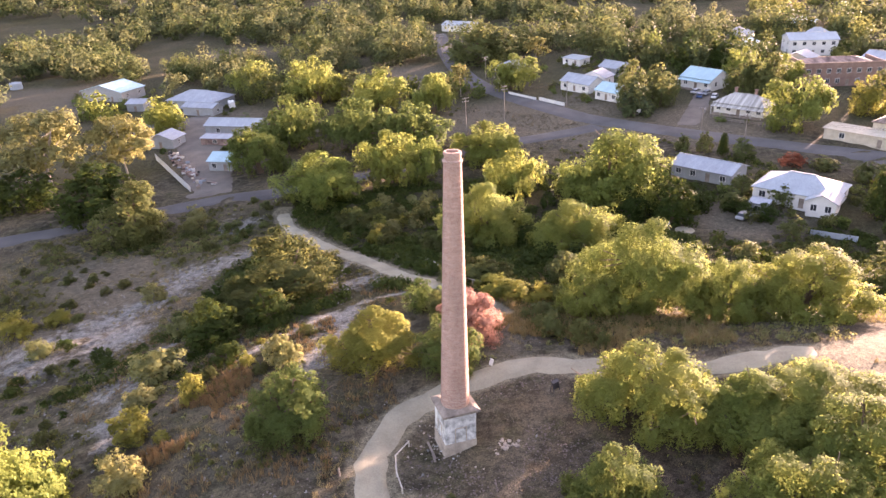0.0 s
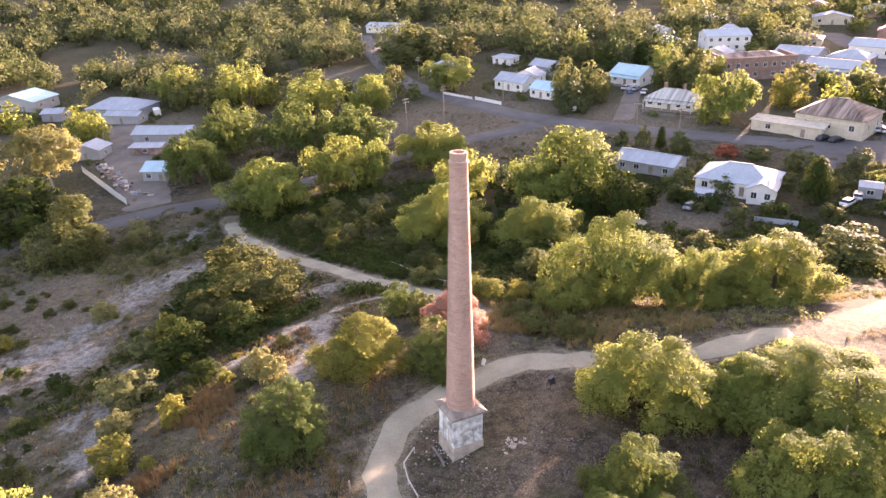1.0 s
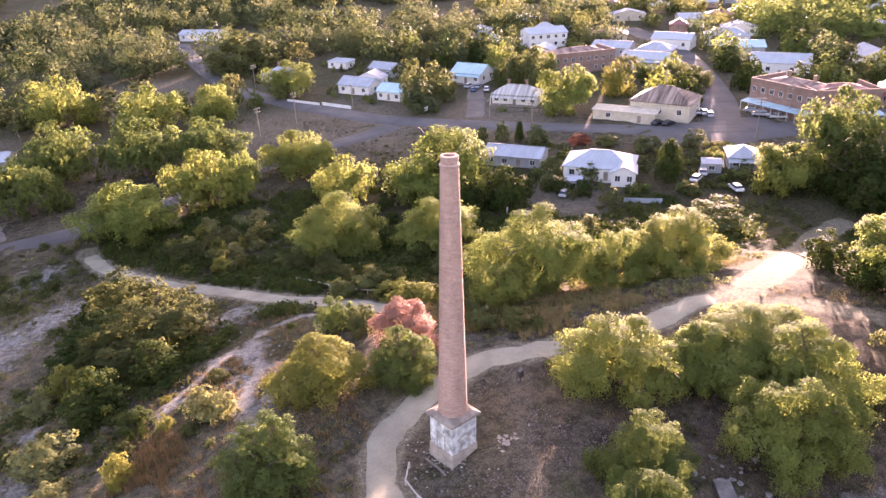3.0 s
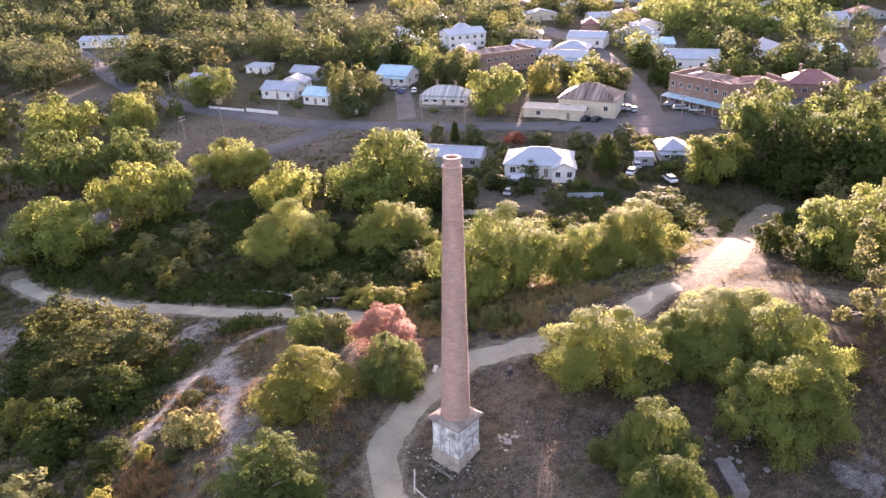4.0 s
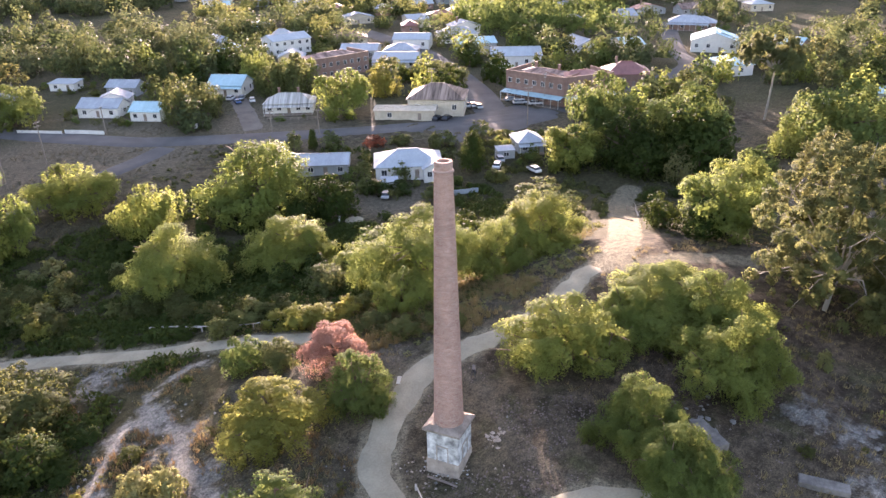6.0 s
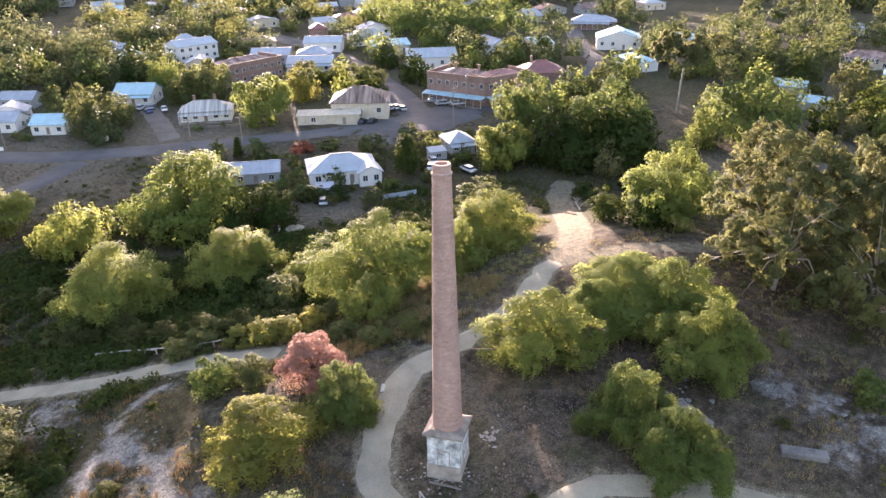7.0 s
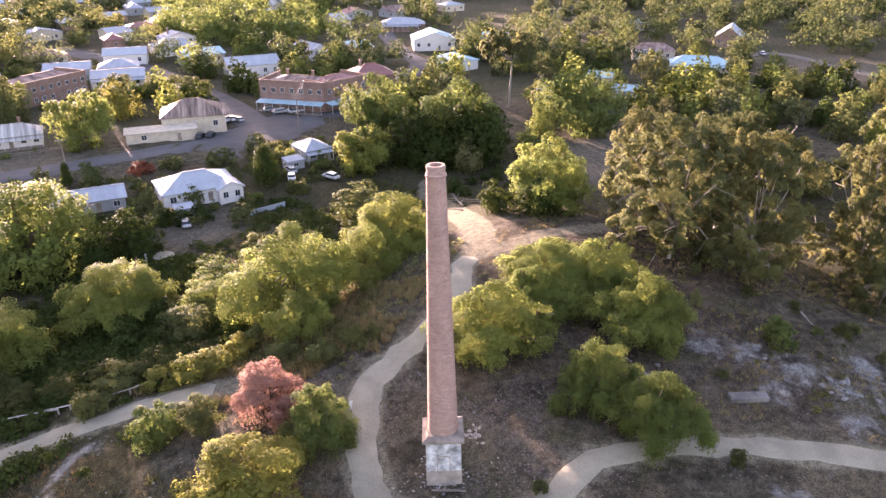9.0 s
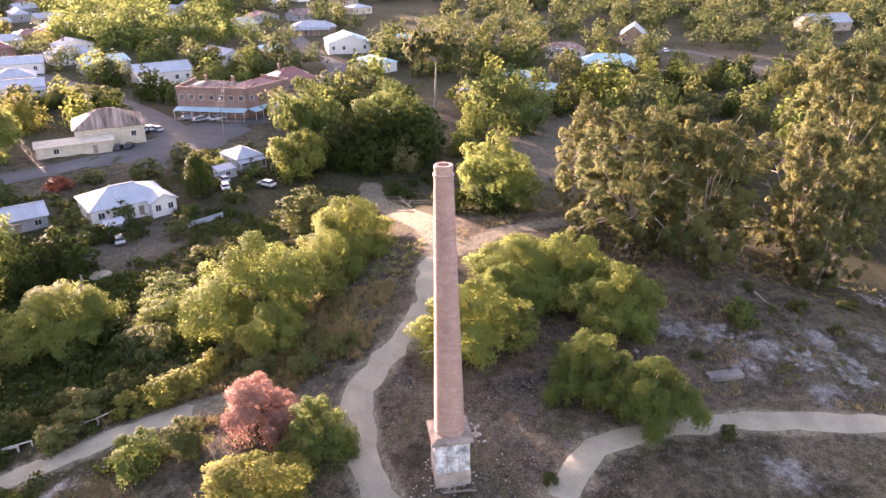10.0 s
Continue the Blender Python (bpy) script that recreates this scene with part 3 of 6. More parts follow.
def lobes_crown(name, lobes, count, length, width, seed, material, hang=0.0, droop=0.3, low=-1.0, skirt=0.0):
    """Foliage of many lobes (x, y, z, radius); hang lets curtains of leaves fall below them."""
    rng = np.random.RandomState(seed)
    lobes = np.array(lobes)
    area = lobes[:, 3] ** 2
    pick = rng.choice(len(lobes), count, p=area / area.sum())
    d = rng.normal(0, 1, (count, 3))
    d[:, 2] = np.where(d[:, 2] < low, -d[:, 2], d[:, 2])
    d /= np.linalg.norm(d, axis=1)[:, None]
    r = lobes[pick, 3] * (1 - 0.55 * rng.rand(count) ** 2.2) * (1 + 0.18 * rng.normal(0, 1, count) * (rng.rand(count) < 0.25))
    pos = lobes[pick, :3] + d * r[:, None]
    if hang:
        strands = max(1, count // 14)
        root = rng.randint(0, count, strands)
        drop = hang * rng.uniform(0.25, 1.0, strands)
        on = np.flatnonzero(rng.rand(count) < 0.6)
        k = rng.randint(0, strands, len(on))
        pos[on] = pos[root[k]]
        pos[on, :2] += rng.normal(0, 0.0065, (len(on), 2))
        pos[on, 2] -= drop[k] * rng.rand(len(on))
        d[on] = d[root[k]]
    if skirt:
        pos[:, 2] *= np.where((rng.rand(count) < skirt) & (pos[:, 2] < 0.5), 0.08 + 0.92 * rng.rand(count), 1)
    pos[:, 2] = np.maximum(pos[:, 2], 0.01 + 0.03 * rng.rand(count))
    whole = pos - (0, 0, 0.3)
    whole /= np.linalg.norm(whole, axis=1)[:, None] + 1e-9
    me = bpy.data.meshes.new(name)
    form = 0.6 * d + 0.7 * whole
    form /= np.linalg.norm(form, axis=1)[:, None] + 1e-9
    leaves(me, pos, form, length, width, rng, droop, 0.48, form)
    me.materials.append(material)
    return me


def dome_lobes(seed, count, low, spread, rad, flat=1.0):
    """Lobes of a full crown, 1 high and 1 wide: a few great masses, each broken into many lobes."""
    rng = np.random.RandomState(seed)
    turn = rng.uniform(0, math.tau)
    masses = [(rng.uniform(-0.08, 0.08), rng.uniform(-0.08, 0.08), rng.uniform(0.56, 0.66), rng.uniform(0.25, 0.31))]
    n = rng.randint(5, 8)
    for k in range(n):
        a = turn + math.tau * (k + rng.uniform(-0.25, 0.25)) / n
        d = spread * rng.uniform(0.58, 0.80)
        masses.append((d * math.cos(a), d * math.sin(a), rng.uniform(0.18, 0.54), rng.uniform(0.17, 0.25)))
    weights = np.array([m[3] ** 2 for m in masses])
    weights /= weights.sum()
    out = [(m[0], m[1], m[2], m[3] * 0.75) for m in masses]
    while len(out) < count:
        m = masses[rng.choice(len(masses), p=weights)]
        d = rng.normal(0, 1, 3) + (0, 0, 0.25)
        d /= np.linalg.norm(d)
        p = (m[0] + d[0] * m[3] * 0.82, m[1] + d[1] * m[3] * 0.82, m[2] + d[2] * m[3] * 1.25)
        out.append((p[0], p[1], max(low, p[2]) * flat, rad * rng.uniform(0.5, 1.1)))
    return out


def limb_mesh(name, lobes, seed, material, thick=0.035, fork=0.2, count=9):
    """A trunk that forks towards some of the lobes."""
    rng = np.random.RandomState(seed)
    bm = bmesh.new()
    lean = Vector((rng.uniform(-0.05, 0.05), rng.uniform(-0.05, 0.05), fork))
    tube(bm, (0, 0, -0.03), lean * 0.5, thick * 1.25, thick, 8)
    tube(bm, lean * 0.5, lean, thick, thick * 0.85, 8)
    for k in rng.choice(len(lobes), min(count, len(lobes)), replace=False):
        e = Vector(lobes[k][:3])
        mid = lean.lerp(e, 0.5) + Vector((rng.uniform(-0.04, 0.04), rng.uniform(-0.04, 0.04), 0.05))
        tube(bm, lean, mid, thick * 0.55, thick * 0.36, 6)
        tube(bm, mid, e, thick * 0.36, thick * 0.12, 5)
        for _ in range(2):
            q = e + Vector(rng.normal(0, 0.07, 3))
            tube(bm, mid.lerp(e, 0.6), q, thick * 0.2, thick * 0.07, 4)
    return mesh_of(name, bm, material)


def gum_lobes(seed, count, full=1.0):
    """Loose clusters at the ends of a gum tree's limbs."""
    rng = np.random.RandomState(seed)
    out = []
    for k in range(count):
        a, s = rng.uniform(0, math.tau), rng.rand() ** 0.6
        z = 0.26 + 0.68 * rng.rand() ** 0.85
        reach = 0.46 * s * (1 - 0.45 * abs((z - 0.52) / 0.42) ** 2)
        out.append((reach * math.cos(a), reach * math.sin(a), z, full * rng.uniform(0.04, 0.085)))
    return out


def full_gum_lobes(seed, count):
    """A broad gum, leafy nearly to the ground, its foliage in flat sprays with gaps between them."""
    rng = np.random.RandomState(seed)
    out = []
    for k in range(count):
        a, s = rng.uniform(0, math.tau), rng.rand() ** 0.5
        z = 0.07 + 0.88 * rng.rand()
        reach = 0.5 * s * math.sqrt(max(0.08, 1 - ((z - 0.45) / 0.56) ** 2))
        reach *= 0.82 + 0.18 * math.sin(3 * a + seed % 7)
        out.append((reach * math.cos(a), reach * math.sin(a), z, rng.uniform(0.02, 0.05)))
    return out


KINDS = {}


def kind_of(key, make):
    if key not in KINDS:
        KINDS[key] = make()
    return KINDS[key]


def plant_meshes(sort, quality, variant, material):
    """Trunk and crown meshes, one metre high and wide, for a sort of plant."""
    seed = hash_of(sort, quality, variant)

    def make():
        if sort == "pepper":
            lobes = dome_lobes(seed, 120, 0.10, 0.40, 0.085)
            n, l, w = {"top": (62000, 0.0215, 0.0095), "high": (25000, 0.0315, 0.0155), "mid": (11500, 0.04, 0.0215), "far": (1000, 0.095, 0.068)}[quality]
            return limb_mesh("trunk", lobes, seed, BARK, 0.04, 0.2, {"top": 12, "high": 8, "mid": 5, "far": 0}[quality]), lobes_crown("crown", lobes, n, l, w, seed, material, 0.2, 0.9)
        if sort == "round":
            lobes = dome_lobes(seed, 100, 0.07, 0.40, 0.10)
            n, l, w = {"top": (42000, 0.024, 0.0135), "high": (20000, 0.032, 0.0185), "mid": (7000, 0.046, 0.029), "far": (1000, 0.095, 0.07)}[quality]
            return limb_mesh("trunk", lobes, seed, BARK, 0.04, 0.2, {"top": 12, "high": 8, "mid": 5, "far": 0}[quality]), lobes_crown("crown", lobes, n, l, w, seed, material, 0.05, 0.2, -1.0, 0.4)
        if sort == "gum":
            lobes = gum_lobes(seed, 92 if quality == "top" else 80, 1.0 if quality == "top" else 1.35)
            n, l, w = {"top": (40000, 0.023, 0.0095), "high": (20000, 0.034, 0.016), "mid": (6000, 0.045, 0.024), "far": (1200, 0.085, 0.05)}[quality]
            return limb_mesh("trunk", lobes, seed, GUMBARK, 0.016, 0.36, {"top": 15, "high": 20, "mid": 12, "far": 3}[quality]), lobes_crown("crown", lobes, n, l, w, seed, material, 0.02, 0.35)
        if sort == "full_gum":
            lobes = full_gum_lobes(seed, 250)
            n, l, w = {"top": (58000, 0.018, 0.0085), "high": (9000, 0.046, 0.022)}[quality]
            return limb_mesh("trunk", lobes, seed, GUMBARK, 0.0115, 0.2, 24), lobes_crown("crown", lobes, n, l, w, seed, material, 0.03, 0.35)
        if sort == "tall_gum":
            lobes = [(x, y, 0.52 + 0.5 * (z - 0.2), r * 0.9) for x, y, z, r in gum_lobes(seed, 60)]
            return limb_mesh("trunk", lobes, seed, GUMBARK, 0.014, 0.56, 20), lobes_crown("crown", lobes, 14000, 0.04, 0.019, seed, material, 0.02, 0.35)
        if sort == "cypress":
            lobes = [(0.3 * math.sqrt(1 - f) * math.cos(k * 2.4) * 0.8, 0.3 * math.sqrt(1 - f) * math.sin(k * 2.4) * 0.8, 0.12 + 0.78 * f, 0.15) for k, f in ((i, i / 40) for i in range(40))]
            n, l, w = {"high": (12000, 0.03, 0.02), "mid": (5000, 0.05, 0.035), "far": (400, 0.16, 0.11)}[quality]
            return limb_mesh("trunk", lobes, seed, BARK, 0.04, 0.15, 4), lobes_crown("crown", lobes, n, l, w, seed, material, 0.0, -0.3)
        lobes = dome_lobes(seed, 45, 0.06, 0.38, 0.12)
        n, l, w = {"top": (12000, 0.038, 0.023), "high": (4200, 0.06, 0.036), "mid": (1400, 0.094, 0.056), "far": (380, 0.17, 0.11)}[quality]
        return limb_mesh("stem", lobes, seed, BARK, 0.02, 0.08, {"top": 6, "high": 6, "mid": 2, "far": 0}[quality]), lobes_crown("foliage", lobes, n, l, w, seed, material, 0.08, 0.0, -0.4, 0.35)
    return kind_of((sort, quality, variant, material.name), make)


def hash_of(*words):
    h = 7
    for c in "".join(str(w) for w in words):
        h = (h * 131 + ord(c)) % 1000003
    return h


WORDS = {"pepper": ("pepper_tree", "tree"), "round": ("tree", "tree"), "gum": ("gum_tree", "tree"), "cypress": ("cypress_tree", "tree"), "tall_gum": ("gum_tree", "tree"), "full_gum": ("gum_tree", "tree"), "bush": ("shrub", "shrub")}
PLANTED = []


def plant(sort, spec, material, label, quality="mid", group=""):
    """spec: x, y, height, radius."""
    x, y, h, r = spec
    k = len(PLANTED)
    PLANTED.append((x, y, r))
    trunk, crown = plant_meshes(sort, quality, k % 3, material)
    name, cat = WORDS[sort]
    ob = thing(name, x, y, up(x, y) - 0.1, (k * 97) % 360, label, cat, group)
    wide = 1.16 if sort == "pepper" and quality == "mid" else 1.06
    ob.scale = (2 * r * wide, 2 * r * wide, h * 1.03)
    part("trunk" if sort != "bush" else "stem", trunk, None, ob)
    part("crown" if sort != "bush" else "foliage", crown, None, ob)
    return ob


PEP = "billowy light green pepper tree lit from behind"
# the trees nearest to the chimney
for spec in ((20.6, 57.4, 7.6, 8.2), (27.8, 53.6, 6.0, 5.4), (34.2, 53.0, 5.9, 8.2), (34.4, 45.8, 7.3, 7.8), (26.2, 41.3, 8.0, 6.6), (28.5, 88.0, 12.2, 9.8), (46.8, 80.0, 9.4, 9.0), (23.5, 116.0, 9.4, 9.2), (7.8, 125.0, 10.8, 9.8), (37.5, 146.0, 14.6, 13.0), (-27.6, 158.6, 12.5, 11.2), (12.5, 180.0, 10.2, 10.4)):
    plant("pepper", spec, PEPPER, PEP, "top" if spec[1] < 130 else "high")
for spec in ((13.2, 44.6, 7.6, 5.0), (9.3, 37.8, 7.6, 5.3)):
    plant("pepper", spec, GREEN, "dense drooping pepper tree beside the gravel path", "top")
plant("round", (-9.0, 74.0, 6.2, 5.9), YELLOW, "rounded yellow-green bushy tree beside the path", "top")
plant("round", (2.9, 77.2, 6.0, 4.5), PINK, "pink-leaved small tree beside the path", "top")
plant("round", (-0.1, 70.2, 6.7, 3.7), GREEN, "dense green bush beside the pink tree", "top")
plant("bush", (-2.6, 87.6, 4.6, 3.0), GREEN, "dark green rounded bush beside the path", "top")
plant("bush", (-0.5, 84.0, 4.0, 2.6), OLIVE, "olive-brown bush beside the path", "top")
plant("round", (-17.2, 61.6, 6.6, 4.8), GREEN, "dense green bush on the scrubby slope", "top")
plant("round", (-26.0, 104.5, 7.6, 7.6), SCRUB, "grey-green scrubby tree on the slope", "high")
plant("round", (-33.0, 110.0, 6.0, 7.0), DARK, "dark olive scrub tree on the slope", "high")
plant("round", (-29.5, 97.5, 4.6, 5.4), SCRUB, "dark olive scrub tree on the slope", "high")
plant("pepper", (18.8, 82.4, 6.0, 4.4), PEPPER, "drooping light green pepper tree at the edge of its neighbour", "high")
plant("pepper", (36.5, 81.0, 9.0, 5.4), PEPPER, "drooping light green pepper tree between its neighbours", "top")
for spec in ((6.4, 94.4, 2.6, 2.6), (7.8, 91.2, 3.4, 2.7), (10.3, 89.0, 3.2, 2.5), (13.4, 88.2, 3.4, 2.2), (10.3, 90.4, 2.4, 2.6), (13.5, 88.4, 2.3, 2.0)):
    plant("bush", spec, YELLOW, "golden dry scrub bush beside the path", "high", "path scrub")
for spec in ((6.0, 100.0, 3.7, 3.4), (18.6, 98.3, 4.7, 2.9), (12.8, 81.8, 2.4, 2.5), (13.0, 76.2, 2.9, 2.4), (16.0, 87.4, 3.6, 1.8), (18.5, 72.2, 2.4, 1.1), (16.3, 73.6, 3.0, 2.1), (0.9, 100.1, 3.0, 2.6)):
    plant("bush", spec, OLIVE, "grey-green scrub bush on the bank above the path", "high", "path scrub")
plant("round", (27.5, 101.5, 5.2, 5.2), PEPPER, "light green tree beside the pepper trees", "high")
plant("round", (19.5, 101.0, 3.8, 4.0), OLIVE, "olive bush beside the pepper trees", "mid")
plant("round", (33.5, 104.5, 5.0, 4.6), GREEN, "green tree behind the pepper trees", "mid")
for spec in ((-48.3, 185.2, 13.5, 8.2), (-42.6, 207.0, 16.5, 10.7), (-22.6, 199.1, 15.2, 10.4), (-5.7, 197.2, 13.1, 9.8)):
    plant("pepper", spec, GREEN, "full green pepper tree beside the yard", "mid")
for spec in ((17.5, 152.9, 11.6, 7.2), (-12.3, 168.1, 13.4, 8.3), (-3.2, 166.6, 12.0, 4.7), (-43.0, 262.1, 17.5, 10.8), (-19.6, 239.2, 14.7, 11.4), (-0.8, 231.9, 14.7, 7.1), (-72.2, 283.7, 14.4, 9.8)):
    plant("pepper", spec, PEPPER, PEP, "mid")
for spec in ((62.7, 66.7, 5.6, 3.8), (61.3, 59.1, 6.1, 4.3), (46.0, 131.0, 9.4, 5.4), (38.4, 132.6, 7.2, 3.6), (-82.6, 159.3, 13.6, 11.3), (-104.0, 169.7, 9.4, 9.1)):
    plant("round", spec, DARK, "dark dense scrub tree", "mid")
# naturally pale leaves, made paler than GUM in place of sunlight on the crowns
plant("gum", (-104.9, 184.2, 20.2, 12.0), PALE, "pale-barked gum tree with loose foliage", "high")
plant("gum", (-86.2, 189.7, 16.7, 8.8), PALE, "pale-barked gum tree beside the yard", "high")
plant("round", (-67.2, 144.1, 12.9, 8.1), OLIVE, "olive-green tree beside the side road", "high")
plant("round", (-91.1, 236.2, 11.7, 8.1), PEPPER, "rounded light green tree in the yard", "mid")
plant("pepper", (-45.0, 54.3, 11.1, 6.8), PEPPER, "light green tree at the foot of the slope", "high")
# the eastern side
for spec in ((123.5, 91.0, 18.4, 11.0), (122.2, 113.7, 18.2, 8.9), (101.4, 107.7, 10.7, 7.4), (80.0, 61.0, 13.5, 7.6), (65.0, 58.0, 9.8, 7.3)):
    plant("pepper", spec, GREEN if spec[0] > 120 else PEPPER, PEP, "high" if spec[1] < 95 else "mid")
for spec in ((115.0, 83.3, 18.9, 9.6), (109.3, 98.3, 13.8, 7.8), (107.0, 91.6, 10.8, 7.6)):
    plant("round", spec, DARK, "dark broad tree behind the clearing", "mid")
plant("round", (107.4, 84.0, 8.6, 4.0), PALE, "grey-green shrub behind the clearing", "mid")
plant("pepper", (152.0, 63.8, 18.0, 12.6), GREEN, "green tree among roofs", "mid")
for x, y, h, r in ((147.5, 186.0, 7.6, 4.8), (149.0, 194.0, 8.2, 5.2), (147.0, 203.0, 7.2, 4.6)):
    plant("pepper", (x, y, h, r), OLIVE, "spreading olive-green street tree between hall and hotel", "mid")
plant("tall_gum", (168.2, 87.4, 24.9, 9.2), GUM, "tall pale-trunked gum tree above the roofs", "high")
for spec in ((48.0, 38.0, 21.0, 10.5), (49.0, 27.5, 20.5, 9.8), (66.0, 30.0, 21.0, 9.5), (61.0, 43.0, 19.0, 8.5), (98.9, -7.4, 32.3, 14.3)):
    plant("full_gum", spec, GUM, "broad gum tree, leafy nearly to the ground", "top")
for spec in ((61.0, 10.1, 22.0, 8.6), (81.8, -7.2, 16.7, 7.6), (50.5, 9.0, 15.0, 6.5)):
    plant("full_gum", spec, GUM, "large gum tree with pale limbs and grey-green leaves", "top")
plant("round", (71.5, 95.0, 6.2, 6.8), OLIVE, "grey-green scrubby tree beside the track", "mid")
plant("bush", (52.3, 109.5, 3.4, 2.6), PALE, "pale grey-green shrub on open ground", "mid")
plant("bush", (36.0, 34.4, 2.4, 1.0), PALE, "small pale shrub on the bare slope", "high")
plant("bush", (30.2, 25.3, 3.8, 2.4), GREEN, "dark green shrub on the bare slope", "mid")
# the town's trees
for spec in ((19.7, 315.8, 16.7, 17.9), (61.6, 221.2, 14.4, 4.9), (70.2, 219.5, 9.7, 5.5), (97.6, 224.8, 13.2, 6.1), (103.5, 218.7, 13.6, 6.5)):
    plant("round", spec, OLIVE, "olive-green street tree among houses", "mid")
for spec in ((28.7, 260.8, 12.4, 9.8), (97.3, 186.1, 14.1, 9.0), (105.6, 242.3, 12.2, 6.4), (111.2, 228.7, 11.4, 7.2)):
    plant("pepper", spec, PEPPER, "full pepper tree beside the street", "mid")
plant("cypress", (84.8, 125.7, 9.4, 4.5), DARK, "dark clipped conifer beside the white house", "mid")
plant("round", (103.4, 109.3, 9.4, 7.0), GREEN, "green tree behind the small house", "mid")
plant("round", (120.8, 193.7, 9.9, 5.6), YELLOW, "yellow-green tree among shops", "mid")
for spec in ((63.0, 175.9, 4.7, 2.5), (67.4, 172.5, 5.7, 2.4), (73.8, 165.5, 4.9, 3.6), (87.6, 153.4, 3.5, 3.7), (93.5, 142.9, 4.5, 3.9), (105.8, 140.7, 4.3, 3.7), (59.9, 136.2, 4.4, 3.6), (70.1, 135.5, 4.7, 3.4), (65.7, 120.2, 3.8, 3.1), (83.4, 116.0, 3.4, 2.3)):
    plant("bush", spec, OLIVE, "garden shrub beside the houses", "mid", "garden shrubs")
for spec in ((72.6, 137.5, 3.8, 3.0), (64.7, 141.9, 4.8, 3.2), (91.5, 144.1, 4.8, 1.9), (82.4, 117.7, 3.6, 2.0)):
    plant("bush", spec, OLIVE, "garden shrub in front of the white house", "mid", "garden shrubs")
for spec in ((59.8, 132.4, 4.0, 3.4), (53.3, 135.6, 4.8, 3.2), (49.1, 139.7, 5.7, 3.7), (64.3, 129.5, 3.0, 3.2)):
    plant("bush", spec, DARK, "dark hedge-like shrub below the gardens", "mid", "garden shrubs")
plant("cypress", (70.6, 168.6, 5.7, 1.9), DARK, "small dark conifer beside the road", "mid")
plant("bush", (82.9, 158.5, 2.9, 3.6), RUST, "reddish garden shrub beside the white house", "mid")
# scrub on the western slope
for spec in ((-35.9, 64.9, 3.6, 2.7), (-31.0, 70.9, 4.0, 1.8), (-25.9, 77.5, 2.3, 1.1), (-66.3, 106.9, 2.3, 2.6), (-37.4, 97.6, 5.1, 3.1), (-71.5, 102.9, 4.6, 3.9)):
    plant("bush", spec, YELLOW, "yellow-green shrub on the dry slope", "high", "slope shrubs")
for spec in ((-38.6, 79.0, 4.7, 3.9), (-20.0, 75.5, 4.1, 2.1), (-51.9, 112.4, 3.3, 2.6), (-63.5, 94.8, 3.4, 2.5), (-37.9, 72.5, 2.7, 2.5), (-21.9, 70.5, 1.2, 0.8), (-33.3, 55.2, 4.3, 2.7), (-25.2, 95.6, 4.4, 1.8), (-55.3, 149.1, 5.2, 3.3), (-40.8, 94.4, 3.3, 2.1), (-21.9, 77.6, 4.0, 2.3)):
    plant("bush", spec, PALE, "pale olive shrub on the dry slope", "high", "slope shrubs")
rng = random.Random(5)
for (t, a), mat, text, size, n in (
        (((-32.7, 111.9), 9), DARK, "dark green scrub bush", (1.6, 3.0), 10),
        (((-35.0, 92.6), 8), DARK, "dark green scrub bush", (0.9, 1.8), 9),
        (((-55.0, 88.1), 8), DARK, "dark green scrub bush", (1.0, 2.2), 9),
        # next two groups: lighter leaf colours stand in for sun on their tops
        (((-14.7, 140.4), 11), YELLOW, "low yellow-olive scrub bush, brightened as if sunlit", (1.4, 2.6), 16),
        (((-7.5, 143.9), 9), PALE, "low pale olive scrub bush, brightened as if sunlit", (1.4, 2.6), 12),
        (((-8.8, 143.0), 9), SCRUB, "low olive scrub bush", (1.4, 2.6), 14),
        (((1.6, 109.8), 7), DARK, "dark green scrub bush", (1.2, 2.2), 8),
        (((11.6, 91.2), 5), SCRUB, "low olive scrub bush", (1.0, 1.8), 8),
        (((23.9, 97.2), 6), SCRUB, "low olive scrub bush", (1.0, 2.2), 9),
        (((-46.2, 149.4), 12), OLIVE, "low olive scrub bush", (0.9, 1.8), 12),
        (((-70.8, 124.0), 14), SCRUB, "low olive scrub bush", (0.8, 1.7), 14),
        (((-53.2, 134.9), 10), SCRUB, "low olive scrub bush", (0.8, 1.6), 10),
        (((-21.0, 92.4), 5), DARK, "dark green scrub bush", (0.8, 1.6), 6),
        (((18.9, 113.6), 10), DARK, "dark green scrub bush", (1.5, 3.0), 10),
        (((97.2, 75.3), 9), DARK, "dark green scrub bush", (1.2, 2.4), 8),
        (((49.1, 11.7), 14), SCRUB, "low olive scrub bush", (0.8, 1.5), 10),
        (((14.2, 140.3), 11), DARK, "dark green scrub bush", (1.2, 2.6), 12)):
    for _ in range(n):
        u, v = rng.gauss(0, 0.55), rng.gauss(0, 0.55)
        r = rng.uniform(*size)
        x, y = t[0] + a * u, t[1] + a * v
        if min(near_way(np.array([x]), np.array([y]), w)[0] for w, _ in GROUND_WAYS[:3]) > r + 1.6:
            plant("bush", (x, y, r * rng.uniform(1.0, 1.5), r), mat, text, "mid", "scrub bushes")


